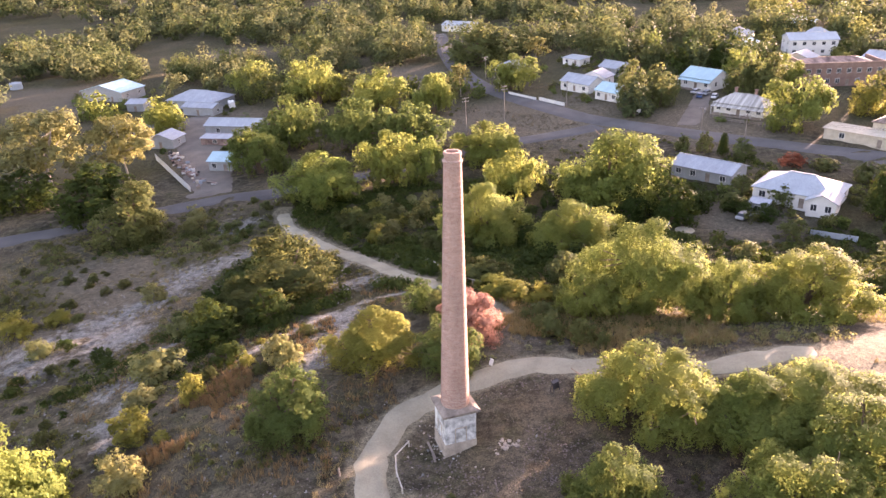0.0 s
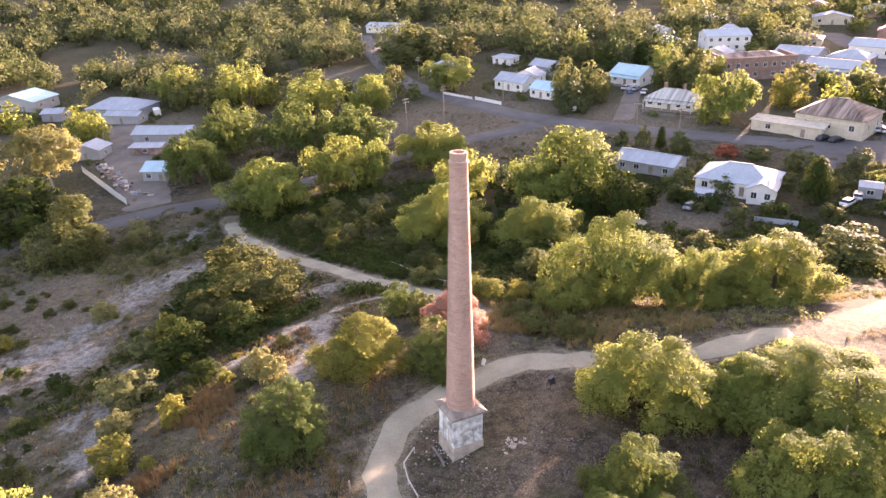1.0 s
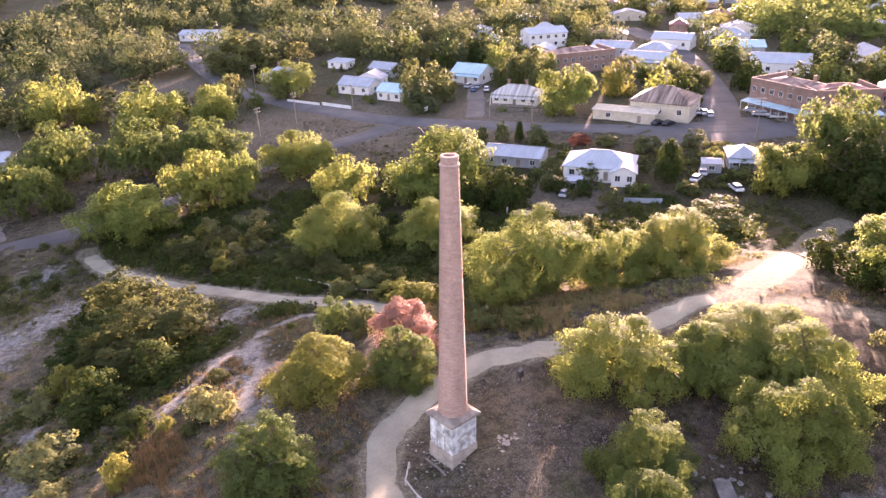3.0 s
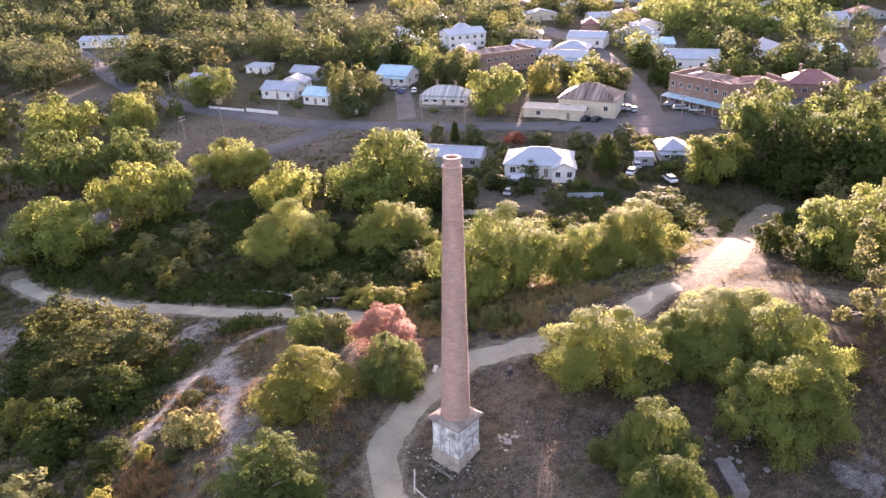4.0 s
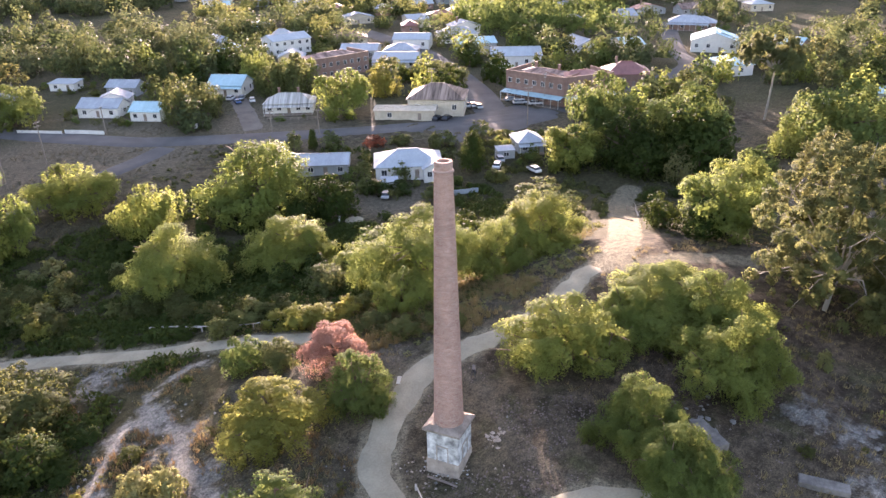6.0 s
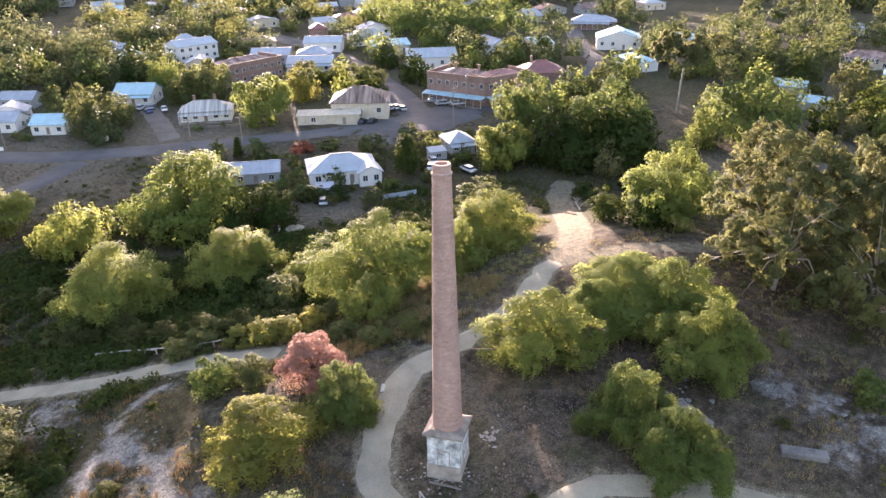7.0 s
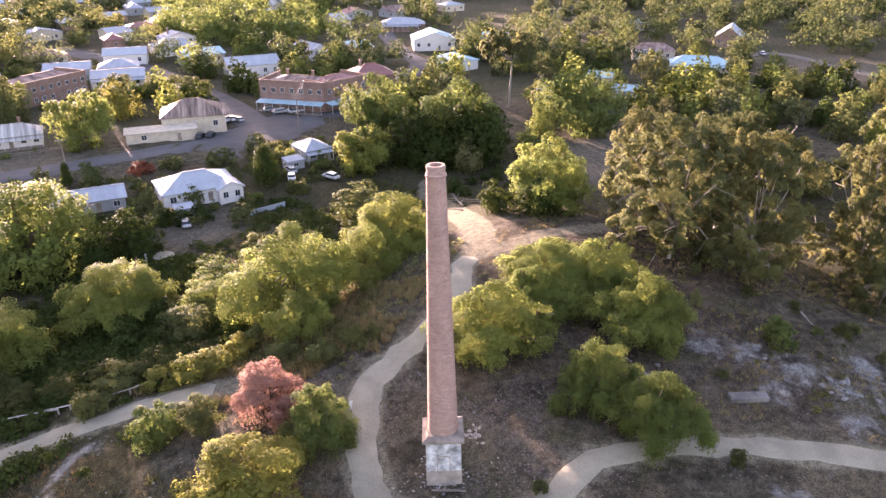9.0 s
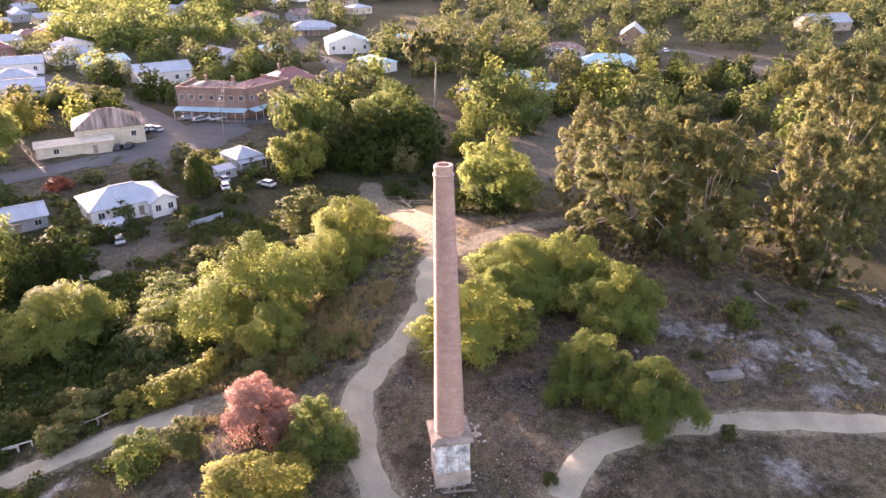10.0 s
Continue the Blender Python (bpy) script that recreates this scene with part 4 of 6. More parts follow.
for spec in ((1.5, 104.3, 3.0, 2.7), (4.3, 100.1, 3.3, 2.6), (6.6, 94.8, 3.5, 2.5), (-0.8, 108.8, 2.6, 2.7)):
    plant("bush", (spec[0] + 2.2, spec[1] + 2.6, max(3.2, spec[2]), spec[3]), SCRUB, "dense dark scrub bush above the path", "high", "scrub bushes")
# a taller row added among the scrub to keep low sun off path and slope
for k in range(20):
    f = rng.random()
    ax, ay = (-23.2, 145.8)
    bx, by = (3.2, 109.0)
    x, y, r = ax + (bx - ax) * f + rng.uniform(-1, 5), ay + (by - ay) * f + rng.uniform(-1, 6), rng.uniform(1.8, 3.0)
    if near_way(np.array([x]), np.array([y]), UPPER_PATH)[0] > r + 1.6:
        plant("bush", (x, y, r * rng.uniform(1.2, 1.6), r), rng.choice((SCRUB, SCRUB, OLIVE)), "dense olive-brown scrub bush added above the path as a sun screen", "high", "scrub bushes")
for spec in ((-29.2, 119.2, 8.9, 7.1), (-23.6, 115.9, 5.0, 5.1), (-27.0, 100.9, 3.5, 2.4), (-33.3, 101.0, 6.1, 3.7), (-26.5, 93.2, 5.1, 4.1), (-33.7, 87.8, 5.4, 4.7), (-29.3, 80.1, 2.6, 2.6)):
    plant("round", spec, DARK if spec[1] < 100 else SCRUB, "dark olive scrub tree on the slope", "mid", "scrub trees")


made = 0
while made < 75:
    x, y, r = rng.uniform(-78, -14), rng.uniform(58, 128), rng.uniform(0.5, 1.4)
    xa, ya = np.array([x]), np.array([y])
    if math.hypot(x - 15, y - 45) < 27 or clay_mask(xa, ya)[0] > 0.45 or bare_mask(xa, ya)[0] > 0.5 or min(near_way(xa, ya, w)[0] for w in (MAIN_PATH, UPPER_PATH, ROAD_WEST)) < r + 3:
        continue
    plant("bush", (x, y, r * rng.uniform(0.9, 1.4), r), rng.choice((YELLOW, PALE, SCRUB, SCRUB, OLIVE, DARK)), "small scrub bush on the dry western slope", "mid", "slope shrubs")
    made += 1


# ---- buildings ----
def roof_mesh(sort, w, d, h, rise, eave, material):
    """w along x, d along y; the roof's underside starts at h."""
    bm = bmesh.new()
    x0, x1, y0, y1 = -w / 2 - eave, w / 2 + eave, -eave, d + eave
    yc = d / 2
    V = lambda *p: bm.verts.new(p)
    if sort == "gable":
        a, b, c, e = V(x0, y0, h), V(x1, y0, h), V(x1, y1, h), V(x0, y1, h)
        r, s = V(x0, yc, h + rise), V(x1, yc, h + rise)
        faces = [(a, b, s, r), (c, e, r, s)]
    elif sort == "front_gable":
        a, b, c, e = V(x0, y0, h), V(x1, y0, h), V(x1, y1, h), V(x0, y1, h)
        r, s = V(0, y0, h + rise), V(0, y1, h + rise)
        faces = [(e, a, r, s), (b, c, s, r)]
    elif sort == "skillion":
        a, b, c, e = V(x0, y0, h), V(x1, y0, h), V(x1, y1, h + rise), V(x0, y1, h + rise)
        faces = [(a, b, c, e)]
    else:
        a, b, c, e = V(x0, y0, h), V(x1, y0, h), V(x1, y1, h), V(x0, y1, h)
        if w >= d:
            k = d / 2 * 0.95
            r, s = V(x0 + k + eave, yc, h + rise), V(x1 - k - eave, yc, h + rise)
            faces = [(a, b, s, r), (b, c, s), (c, e, r, s), (e, a, r)]
        else:
            k = w / 2 * 0.95
            r, s = V(0, y0 + k + eave, h + rise), V(0, y1 - k - eave, h + rise)
            faces = [(a, b, r), (b, c, s, r), (c, e, s), (e, a, r, s)]
    for f in faces:
        bm.faces.new(f)
    bm.normal_update()
    bmesh.ops.solidify(bm, geom=list(bm.faces), thickness=0.14)
    return bm


def gable_walls(sort, w, d, h, rise):
    bm = boxed(-w / 2, w / 2, 0, d, -0.8, h)
    if sort == "gable":
        for x in (-w / 2, w / 2 - 0.2):
            tri_prism(bm, [(x, 0, h), (x, d, h), (x, d / 2, h + rise * 0.97)], (0.2, 0, 0))
    if sort == "front_gable":
        for y in (0, d - 0.2):
            tri_prism(bm, [(-w / 2, y, h), (w / 2, y, h), (0, y, h + rise * 0.97)], (0, 0.2, 0))
    if sort == "skillion":
        box(bm, -w / 2, w / 2, d - 0.2, d, h, h + rise * 0.97)
    return bm


def tri_prism(bm, tri, off):
    a = [bm.verts.new(p) for p in tri]
    b = [bm.verts.new(Vector(p) + Vector(off)) for p in tri]
    bm.faces.new(a)
    bm.faces.new(b[::-1])
    for k in range(3):
        bm.faces.new((a[k], b[k], b[(k + 1) % 3], a[(k + 1) % 3]))


def window_on(house, x, y, z, w, h, face, frame_mat):
    """A window on a wall: face 0 the front, 1 the right side, 3 the left."""
    bm = bmesh.new()
    t = 0.08
    for b in ((-w / 2 - t, w / 2 + t, -0.07, 0.0, -h / 2 - t, -h / 2), (-w / 2 - t, w / 2 + t, -0.07, 0.0, h / 2, h / 2 + t), (-w / 2 - t, -w / 2, -0.07, 0.0, -h / 2, h / 2), (w / 2, w / 2 + t, -0.07, 0.0, -h / 2, h / 2), (-0.03, 0.03, -0.06, 0.0, -h / 2, h / 2)):
        box(bm, *b)
    ob = part("window", bm, frame_mat, house)
    ob.matrix_basis = pose(x, y, z, 0, 0, face * 90)
    part("pane", boxed(-w / 2, w / 2, -0.03, 0.0, -h / 2, h / 2), GLASS, ob)


def house(edge, depth, h, sort, rise, walls, roof, label, name="house", eave=0.45, windows=3, door=True, verandah=0.0, chimneys=0, storeys=1, category="house", frame_mat=None, group="", parapet=False, vroof=None):
    """A building whose front foot runs along edge (x0, y0, x1, y1)."""
    x0, y0, x1, y1 = edge
    w = math.hypot(x1 - x0, y1 - y0)
    turn = math.degrees(math.atan2(y1 - y0, x1 - x0))
    cx, cy = (x0 + x1) / 2, (y0 + y1) / 2
    ux, uy = (x1 - x0) / w, (y1 - y0) / w
    z = max(up(x0, y0), up(x1, y1), up(cx - uy * depth, cy + ux * depth)) - 0.15
    ho = thing(name, cx, cy, z, turn, label, category, group)
    BUILT.append((cx - uy * depth / 2, cy + ux * depth / 2, max(w, depth) / 2 + 1.5))
    part("wall", gable_walls(sort, w, depth, h, rise), walls, ho)
    if parapet:
        bm = bmesh.new()
        for b in ((-w / 2 - 0.1, w / 2 + 0.1, -0.1, 0.25, h, h + 1.2), (-w / 2 - 0.1, -w / 2 + 0.25, 0.25, depth, h, h + 1.2), (w / 2 - 0.25, w / 2 + 0.1, 0.25, depth, h, h + 1.2), (-w / 2 - 0.18, w / 2 + 0.18, -0.18, 0.3, h + 1.0, h + 1.1)):
            box(bm, *b)
        part("parapet", bm, walls, ho)
        eave = -0.3
    ro = part("roof", roof_mesh(sort, w, depth, h, rise, eave, roof), roof, ho)
    if sort in ("gable", "hip") and w > depth:
        k = depth * 0.47 if sort == "hip" else -eave
        part("ridge_cap", boxed(-w / 2 + k, w / 2 - k, depth / 2 - 0.16, depth / 2 + 0.16, h + rise + 0.0, h + rise + 0.13), roof, ro)
    fm = frame_mat or WHITE
    sh = h / storeys
    for s in range(storeys):
        zc = sh * s + sh * 0.55
        for k in range(windows):
            x = -w / 2 + w * (k + 0.5) / windows
            if door and s == 0 and k == windows // 2:
                bm = boxed(x - 0.5, x + 0.5, -0.06, 0.0, 0.1, 2.15)
                part("door", bm, TIMBER, ho)
                continue
            window_on(ho, x, 0, zc, min(1.2, w / windows * 0.4), min(1.4, sh * 0.42), 0, fm)
        for k in range(max(1, int(depth / 5))):
            y = depth * (k + 0.5) / max(1, int(depth / 5))
            window_on(ho, -w / 2, y, zc, 0.95, min(1.3, sh * 0.4), 3, fm)
            window_on(ho, w / 2, y, zc, 0.95, min(1.3, sh * 0.4), 1, fm)
    if verandah:
        bm = bmesh.new()
        vz = min(h, 3.3 if storeys > 1 else h - 0.25)
        a = [bm.verts.new(p) for p in ((-w / 2 - 0.2, -verandah, vz - 0.55), (w / 2 + 0.2, -verandah, vz - 0.55), (w / 2 + 0.2, -0.02, vz), (-w / 2 - 0.2, -0.02, vz))]
        bm.faces.new(a)
        bm.normal_update()
        bmesh.ops.solidify(bm, geom=list(bm.faces), thickness=0.08)
        part("verandah_roof", bm, vroof or roof, ho)
        n = max(3, int(w / 2.6))
        for k in range(n + 1):
            x = -w / 2 + w * k / n
            part("post", boxed(x - 0.06, x + 0.06, -verandah + 0.1, -verandah + 0.22, -0.8, vz - 0.56), WHITE, ho)
        part("deck", boxed(-w / 2, w / 2, -verandah, -0.01, -0.8, 0.12), TIMBER, ho)
    for k in range(chimneys):
        x = -w * 0.22 + w * 0.4 * k
        st = part("chimney", boxed(x - 0.35, x + 0.35, depth * 0.55, depth * 0.55 + 0.7, h + rise * 0.4, h + rise + 1.3), REDBRICK, ho)
        part("chimney_cap", boxed(x - 0.45, x + 0.45, depth * 0.55 - 0.1, depth * 0.55 + 0.8, h + rise + 1.3, h + rise + 1.5), REDBRICK, st)
    return ho


BUILT = []
# by the valley and across the road
house((54.4, 157.6, 64.2, 147.5), 8.5, 2.7, "gable", 1.5, GREYWALL, IRON, "low grey weatherboard house with grey iron roof", windows=4)
house((65.5, 138.9, 76.8, 128.4), 11.0, 3.0, "hip", 2.6, WHITE, WHITE_IRON, "white weatherboard house with white hipped iron roof", windows=4)
house((82.5, 207.2, 92.7, 196.6), 8.0, 3.1, "hip", 2.4, WHITE, STRIPED_IRON, "white cottage with verandah and faded striped roof", windows=5, verandah=2.0, chimneys=2)
house((108.4, 170.9, 118.1, 157.2), 13.0, 5.0, "hip", 3.5, CREAM, PATCHY_IRON, "old rendered hall with patchy rusted roof", "hall", windows=3, door=False)
house((98.8, 175.2, 109.7, 161.2), 4.5, 3.0, "skillion", 0.5, CREAM, CREAM, "long low rendered outbuilding in front of the hall", "outbuilding", windows=2)
house((44.9, 253.0, 52.6, 242.4), 8.0, 3.0, "gable", 2.3, WHITE, IRON, "white house with grey iron gable roof", windows=3)
house((52.5, 255.9, 59.9, 249.8), 7.0, 3.4, "front_gable", 2.2, WHITE, IRON, "white gabled house with solar panels", windows=2)
house((53.4, 235.7, 58.9, 227.9), 7.5, 2.9, "gable", 2.2, WHITE, BLUE_IRON, "small white cottage with pale blue roof", windows=3)
house((83.8, 241.5, 90.5, 231.6), 10.0, 3.6, "gable", 2.6, WHITE, BLUE_IRON, "white house with large pale blue roof", windows=3, verandah=1.6)
house((100.0, 123.3, 105.3, 119.3), 7.5, 3.0, "hip", 2.0, GREYWALL, IRON, "small grey cottage with blue-grey roof", windows=2, verandah=1.5)
house((143.6, 161.0, 144.5, 139.6), 14.0, 8.0, "hip", 1.6, REDBRICK, RUST_IRON, "two-storey red brick corner hotel with verandah", "hotel", windows=7, storeys=2, verandah=3.2, parapet=True, category="hotel", chimneys=2, vroof=BLUE_IRON)
house((144.6, 139.3, 161.0, 132.4), 12.0, 8.0, "hip", 1.6, REDBRICK, RED_IRON, "red brick wing of the corner hotel with verandah", "hotel_wing", windows=5, storeys=2, verandah=3.2, parapet=True, category="hotel", vroof=BLUE_IRON)
house((174.8, 142.9, 184.1, 131.0), 12.0, 4.5, "hip", 3.2, REDBRICK, RED_IRON, "brick building with dull red hipped roof", windows=4, chimneys=1)
house((176.1, 192.8, 188.9, 179.0), 12.0, 4.5, "gable", 2.5, WHITE, WHITE_IRON, "long white shed with pale roof", "shed", windows=5)
house((294.8, 180.1, 301.6, 163.0), 12.0, 3.6, "hip", 2.8, REDBRICK, IRON, "brick house with grey hipped roof", windows=4, verandah=2.0)
house((249.9, 147.5, 257.2, 131.0), 16.0, 4.6, "front_gable", 3.2, WHITE, BLUE_IRON, "large pale building with blue-white gable roof", "hall", windows=4)
house((264.7, 121.3, 264.2, 109.4), 10.0, 4.4, "gable", 2.2, REDBRICK, BLUE_IRON, "brick hall with pale blue roof", "hall", windows=3)
house((297.7, 179.8, 305.3, 160.8), 10.0, 3.4, "hip", 2.4, REDBRICK, IRON, "red brick house with pale roof", windows=4)
house((297.2, 21.6, 295.9, 10.5), 17.0, 4.2, "front_gable", 4.6, REDBRICK, IRON, "red brick church hall with steep grey roof", "church", windows=3, category="church")
house((238.9, 39.5, 240.1, 18.3), 9.0, 3.0, "hip", 2.4, WHITE, BLUE_IRON, "white house with bright pale blue roof", windows=5, verandah=1.5)
house((257.9, 54.9, 260.7, 38.3), 9.0, 3.6, "hip", 2.6, CREAM, RUST_IRON, "old shop with rusted roof", "shop", windows=3)
house((349.7, -77.0, 360.6, -100.5), 12.0, 4.4, "gable", 4.0, STONE, IRON, "stone hall with steep grey iron roof", "hall", windows=3)
house((190.0, 57.8, 189.8, 49.3), 6.0, 2.6, "gable", 1.4, GREYWALL, BLUE_IRON, "small shed with pale blue roof", "shed", windows=1)
house((207.4, 68.4, 207.2, 59.0), 6.0, 2.8, "gable", 1.6, GREYWALL, BLUE_IRON, "small house with pale blue roof", windows=2)
house((184.3, 81.2, 183.7, 75.4), 6.0, 2.6, "skillion", 0.6, GREYWALL, IRON, "small iron shed behind trees", "shed", windows=1)
house((334.8, 64.9, 336.9, 53.2), 9.0, 3.0, "hip", 2.2, WHITE, WHITE_IRON, "white house with pale roof", windows=3)
house((72.4, 129.9, 76.5, 126.7), 6.0, 3.0, "front_gable", 1.6, WHITE, WHITE_IRON, "white gabled wing beside the hipped house", windows=2, door=False)
house((25.9, 290.0, 33.5, 279.3), 8.0, 2.9, "hip", 2.2, WHITE, IRON, "white cottage with worn roof behind a pepper tree", windows=4, verandah=1.6, chimneys=2)
house((53.3, 296.9, 58.8, 289.3), 6.0, 2.7, "skillion", 0.5, WHITE, WHITE_IRON, "pale flat-roofed shed among garden trees", "shed", windows=2)
house((62.7, 271.9, 68.6, 262.7), 7.0, 3.0, "gable", 2.0, GREYWALL, IRON, "grey house with iron gable roof", windows=3)
# the yard in the west
house((-144.0, 292.9, -124.8, 285.4), 13.0, 4.0, "front_gable", 2.6, GREYWALL, BLUE_IRON, "pale iron workshop with light roof", "workshop", windows=2)
house((-116.9, 269.3, -110.0, 268.1), 7.0, 3.0, "gable", 1.2, GREYWALL, IRON, "small grey iron shed in the yard", "shed", windows=1)
house((-102.3, 271.8, -82.3, 263.7), 13.0, 3.2, "hip", 2.8, GREYWALL, IRON, "grey house with hipped iron roof", windows=4)
house((-92.7, 259.9, -80.3, 254.9), 6.0, 3.0, "gable", 1.2, GREYWALL, IRON, "iron carport wing of the grey house", "carport", windows=1)
house((-75.0, 227.2, -57.3, 222.4), 8.0, 3.4, "gable", 1.6, GREYWALL, WHITE_IRON, "long iron shed with pale roof", "shed", windows=2)
house((-63.5, 189.5, -57.1, 188.0), 8.0, 3.0, "gable", 1.6, GREYWALL, BLUE_IRON, "grey shed with pale roof and open side", "shed", windows=2)
house((-90.5, 217.5, -81.9, 215.4), 7.0, 3.0, "front_gable", 1.8, GREYWALL, IRON, "grey iron garage beside the yard fence", "shed", windows=1)
house((-100.1, 230.9, -95.3, 230.1), 6.0, 2.6, "skillion", 0.5, GREYWALL, IRON, "low iron lean-to shed beside the garage", "shed", windows=1)
# farther off
house((5.8, 415.0, 25.2, 400.0), 9.0, 3.2, "gable", 1.8, WHITE, WHITE_IRON, "long pale building among trees", windows=5)
house((138.6, 280.3, 155.7, 277.0), 12.0, 6.0, "gable", 2.0, WHITE, WHITE_IRON, "white two-storey building in the town", windows=5, storeys=2)
house((119.4, 229.6, 144.1, 227.1), 14.0, 6.4, "hip", 1.8, REDBRICK, RUST_IRON, "red brick row with parapet", "shop_row", windows=8, storeys=2, parapet=True, category="shop")
house((147.0, 228.0, 157.0, 214.5), 13.0, 3.8, "gable", 1.7, WHITE, WHITE_IRON, "long pale shop with low iron roof", "shop", windows=4, verandah=2.0, category="shop")
house((163.0, 239.0, 171.0, 228.0), 11.0, 3.6, "hip", 2.2, REDBRICK, IRON, "brick shop with grey hipped roof", "shop", windows=3, category="shop")
house((151.0, 252.0, 160.0, 240.0), 11.0, 4.0, "gable", 1.8, GREYWALL, IRON, "grey iron shed behind the shops", "shed", windows=3)
house((181.0, 252.0, 190.0, 239.0), 11.0, 4.2, "gable", 2.0, WHITE, WHITE_IRON, "pale shed with low roof in the town", "shed", windows=3)
house((253.7, 145.2, 262.1, 132.2), 14.0, 4.4, "front_gable", 3.2, WHITE, BLUE_IRON, "white gabled hall with pale roof", "hall", windows=3)

house((94.0, 125.2, 97.4, 122.6), 3.2, 2.2, "skillion", 0.4, GREYWALL, IRON, "small grey tin garden shed beside parked cars", "shed", windows=1, door=False, eave=0.15)
house((104.0, 128.0, 107.6, 125.0), 3.6, 2.4, "gable", 0.9, WHITE, WHITE_IRON, "small pale garden shed with iron roof", "shed", windows=1, eave=0.2)
house((62.5, 133.8, 65.4, 131.4), 2.8, 2.1, "skillion", 0.35, GREYWALL, IRON, "low tin lean-to below the white house", "shed", windows=1, door=False, eave=0.15)

house((-73.7, 216.9, -64.3, 214.6), 4.0, 2.3, "skillion", 0.5, RUST_IRON, IRON, "open rusty lean-to full of scrap in the yard", "lean_to", windows=1, door=False, eave=0.3)
house((-111.5, 236.5, -104.0, 235.0), 5.0, 2.6, "gable", 1.2, GREYWALL, BLUE_IRON, "small pale blue roofed shed behind a tree", "shed", windows=1)

KEPT_OPEN = list(BUILT)
# the rest of the town, plainly built
rng = random.Random(11)
TOWN_WALLS, TOWN_ROOFS = (WHITE, CREAM, REDBRICK, GREYWALL), (IRON, WHITE_IRON, BLUE_IRON, IRON, RED_IRON, RUST_IRON)
tries = 0
made = 0
while made < 60 and tries < 900:
    tries += 1
    a, r = radians(rng.uniform(24, 47) if rng.random() < 0.8 else rng.uniform(56, 72)), rng.uniform(215, 500)
    x, y = 15 + r * math.sin(a), 45 + r * math.cos(a)
    if any(math.hypot(x - bx, y - by) < br + 9 for bx, by, br in BUILT):
        continue
    if min(near_way(np.array([x]), np.array([y]), w)[0] for w in (ROAD_TOWN, ROAD_HILL, ROAD_MAIN_ST)) < 13:
        continue
    t = radians(rng.choice((-38, 52)) + rng.uniform(-8, 8))
    w = rng.uniform(9, 19)
    house((x - w / 2 * math.cos(t), y - w / 2 * math.sin(t), x + w / 2 * math.cos(t), y + w / 2 * math.sin(t)), rng.uniform(7, 12), rng.uniform(2.8, 4.4), rng.choice(("hip", "gable", "hip", "front_gable")), rng.uniform(1.6, 2.8), rng.choice(TOWN_WALLS), rng.choice(TOWN_ROOFS), "town building with iron roof", "town_house", windows=3, group="town buildings", chimneys=rng.choice((0, 0, 1)))
    made += 1


# ---- woods far off ----
def before_house(x, y):
    """The gardens and yards on the valley side of the houses are mostly open."""
    for bx, by, br in KEPT_OPEN:
        dx, dy = bx + 30, by - 35
        d = math.hypot(dx, dy)
        along, off = ((bx - x) * dx + (by - y) * dy) / d, abs((bx - x) * dy - (by - y) * dx) / d
        if 0 < along < 19 and off < br * 0.9 + 2:
            return True
    return False


def open_place(x, y):
    """Ground that stays free of trees."""
    if before_house(x, y):
        return True
    if any(math.hypot(x - bx, y - by) < br + 6.5 for bx, by, br in BUILT):
        return True
    if any(math.hypot(x - px, y - py) < pr + 2.0 for px, py, pr in PLANTED):
        return True
    return False


FAR_ROADS = [spline(w, 6.0) for w in (ROAD_TOWN, ROAD_WEST, ROAD_YARD, ROAD_LANE, ROAD_HILL, ROAD_MAIN_ST, ROAD_EAST, TRACK, TRACK_EAST)]


def on_road(x, y, gap):
    return any((np.hypot(l[:, 0] - x, l[:, 1] - y) < gap).any() for l in FAR_ROADS)


rng = random.Random(33)
GARDEN = []
for bx, by, br in KEPT_OPEN:
    for _ in range(13):
        a, r = rng.uniform(0, math.tau), rng.uniform(0.7, 2.4)
        x, y = bx + (br + 1.5 + r) * math.cos(a), by + (br + 1.5 + r) * math.sin(a)
        if on_road(x, y, 6 + r) or any(math.hypot(x - qx, y - qy) < qr for qx, qy, qr in KEPT_OPEN) or any(math.hypot(x - px, y - py) < pr + 0.5 for px, py, pr in PLANTED):
            continue
        GARDEN.append((x, y, r, r * rng.uniform(1.0, 1.9)))
for k, mat in enumerate((OLIVE, GREEN, SCRUB)):
    grow = np.random.RandomState(70 + k)
    pos, out = [], []
    for x, y, r, h in GARDEN[k::3]:
        lob = np.array(dome_lobes(grow.randint(1 << 30), 20, 0.06, 0.38, 0.14))
        pick = grow.randint(0, 20, 240)
        d = grow.normal(0, 1, (240, 3))
        d /= np.linalg.norm(d, axis=1)[:, None]
        p = (lob[pick, :3] + d * lob[pick, 3:4]) * (2 * r, 2 * r, h)
        p[:, 2] = np.maximum(p[:, 2], 0.05)
        pos.append(p + (x, y, up(x, y)))
        out.append(d)
    me = bpy.data.meshes.new("garden_growth")
    leaves(me, np.concatenate(pos), np.concatenate(out), 0.42, 0.27, grow, 0.0)
    me.materials.append(mat)
    tagged(new("garden_growth", me), "low garden shrubs and hedges round the houses", "shrubs", kind="stuff")
rng = random.Random(21)
count = 0
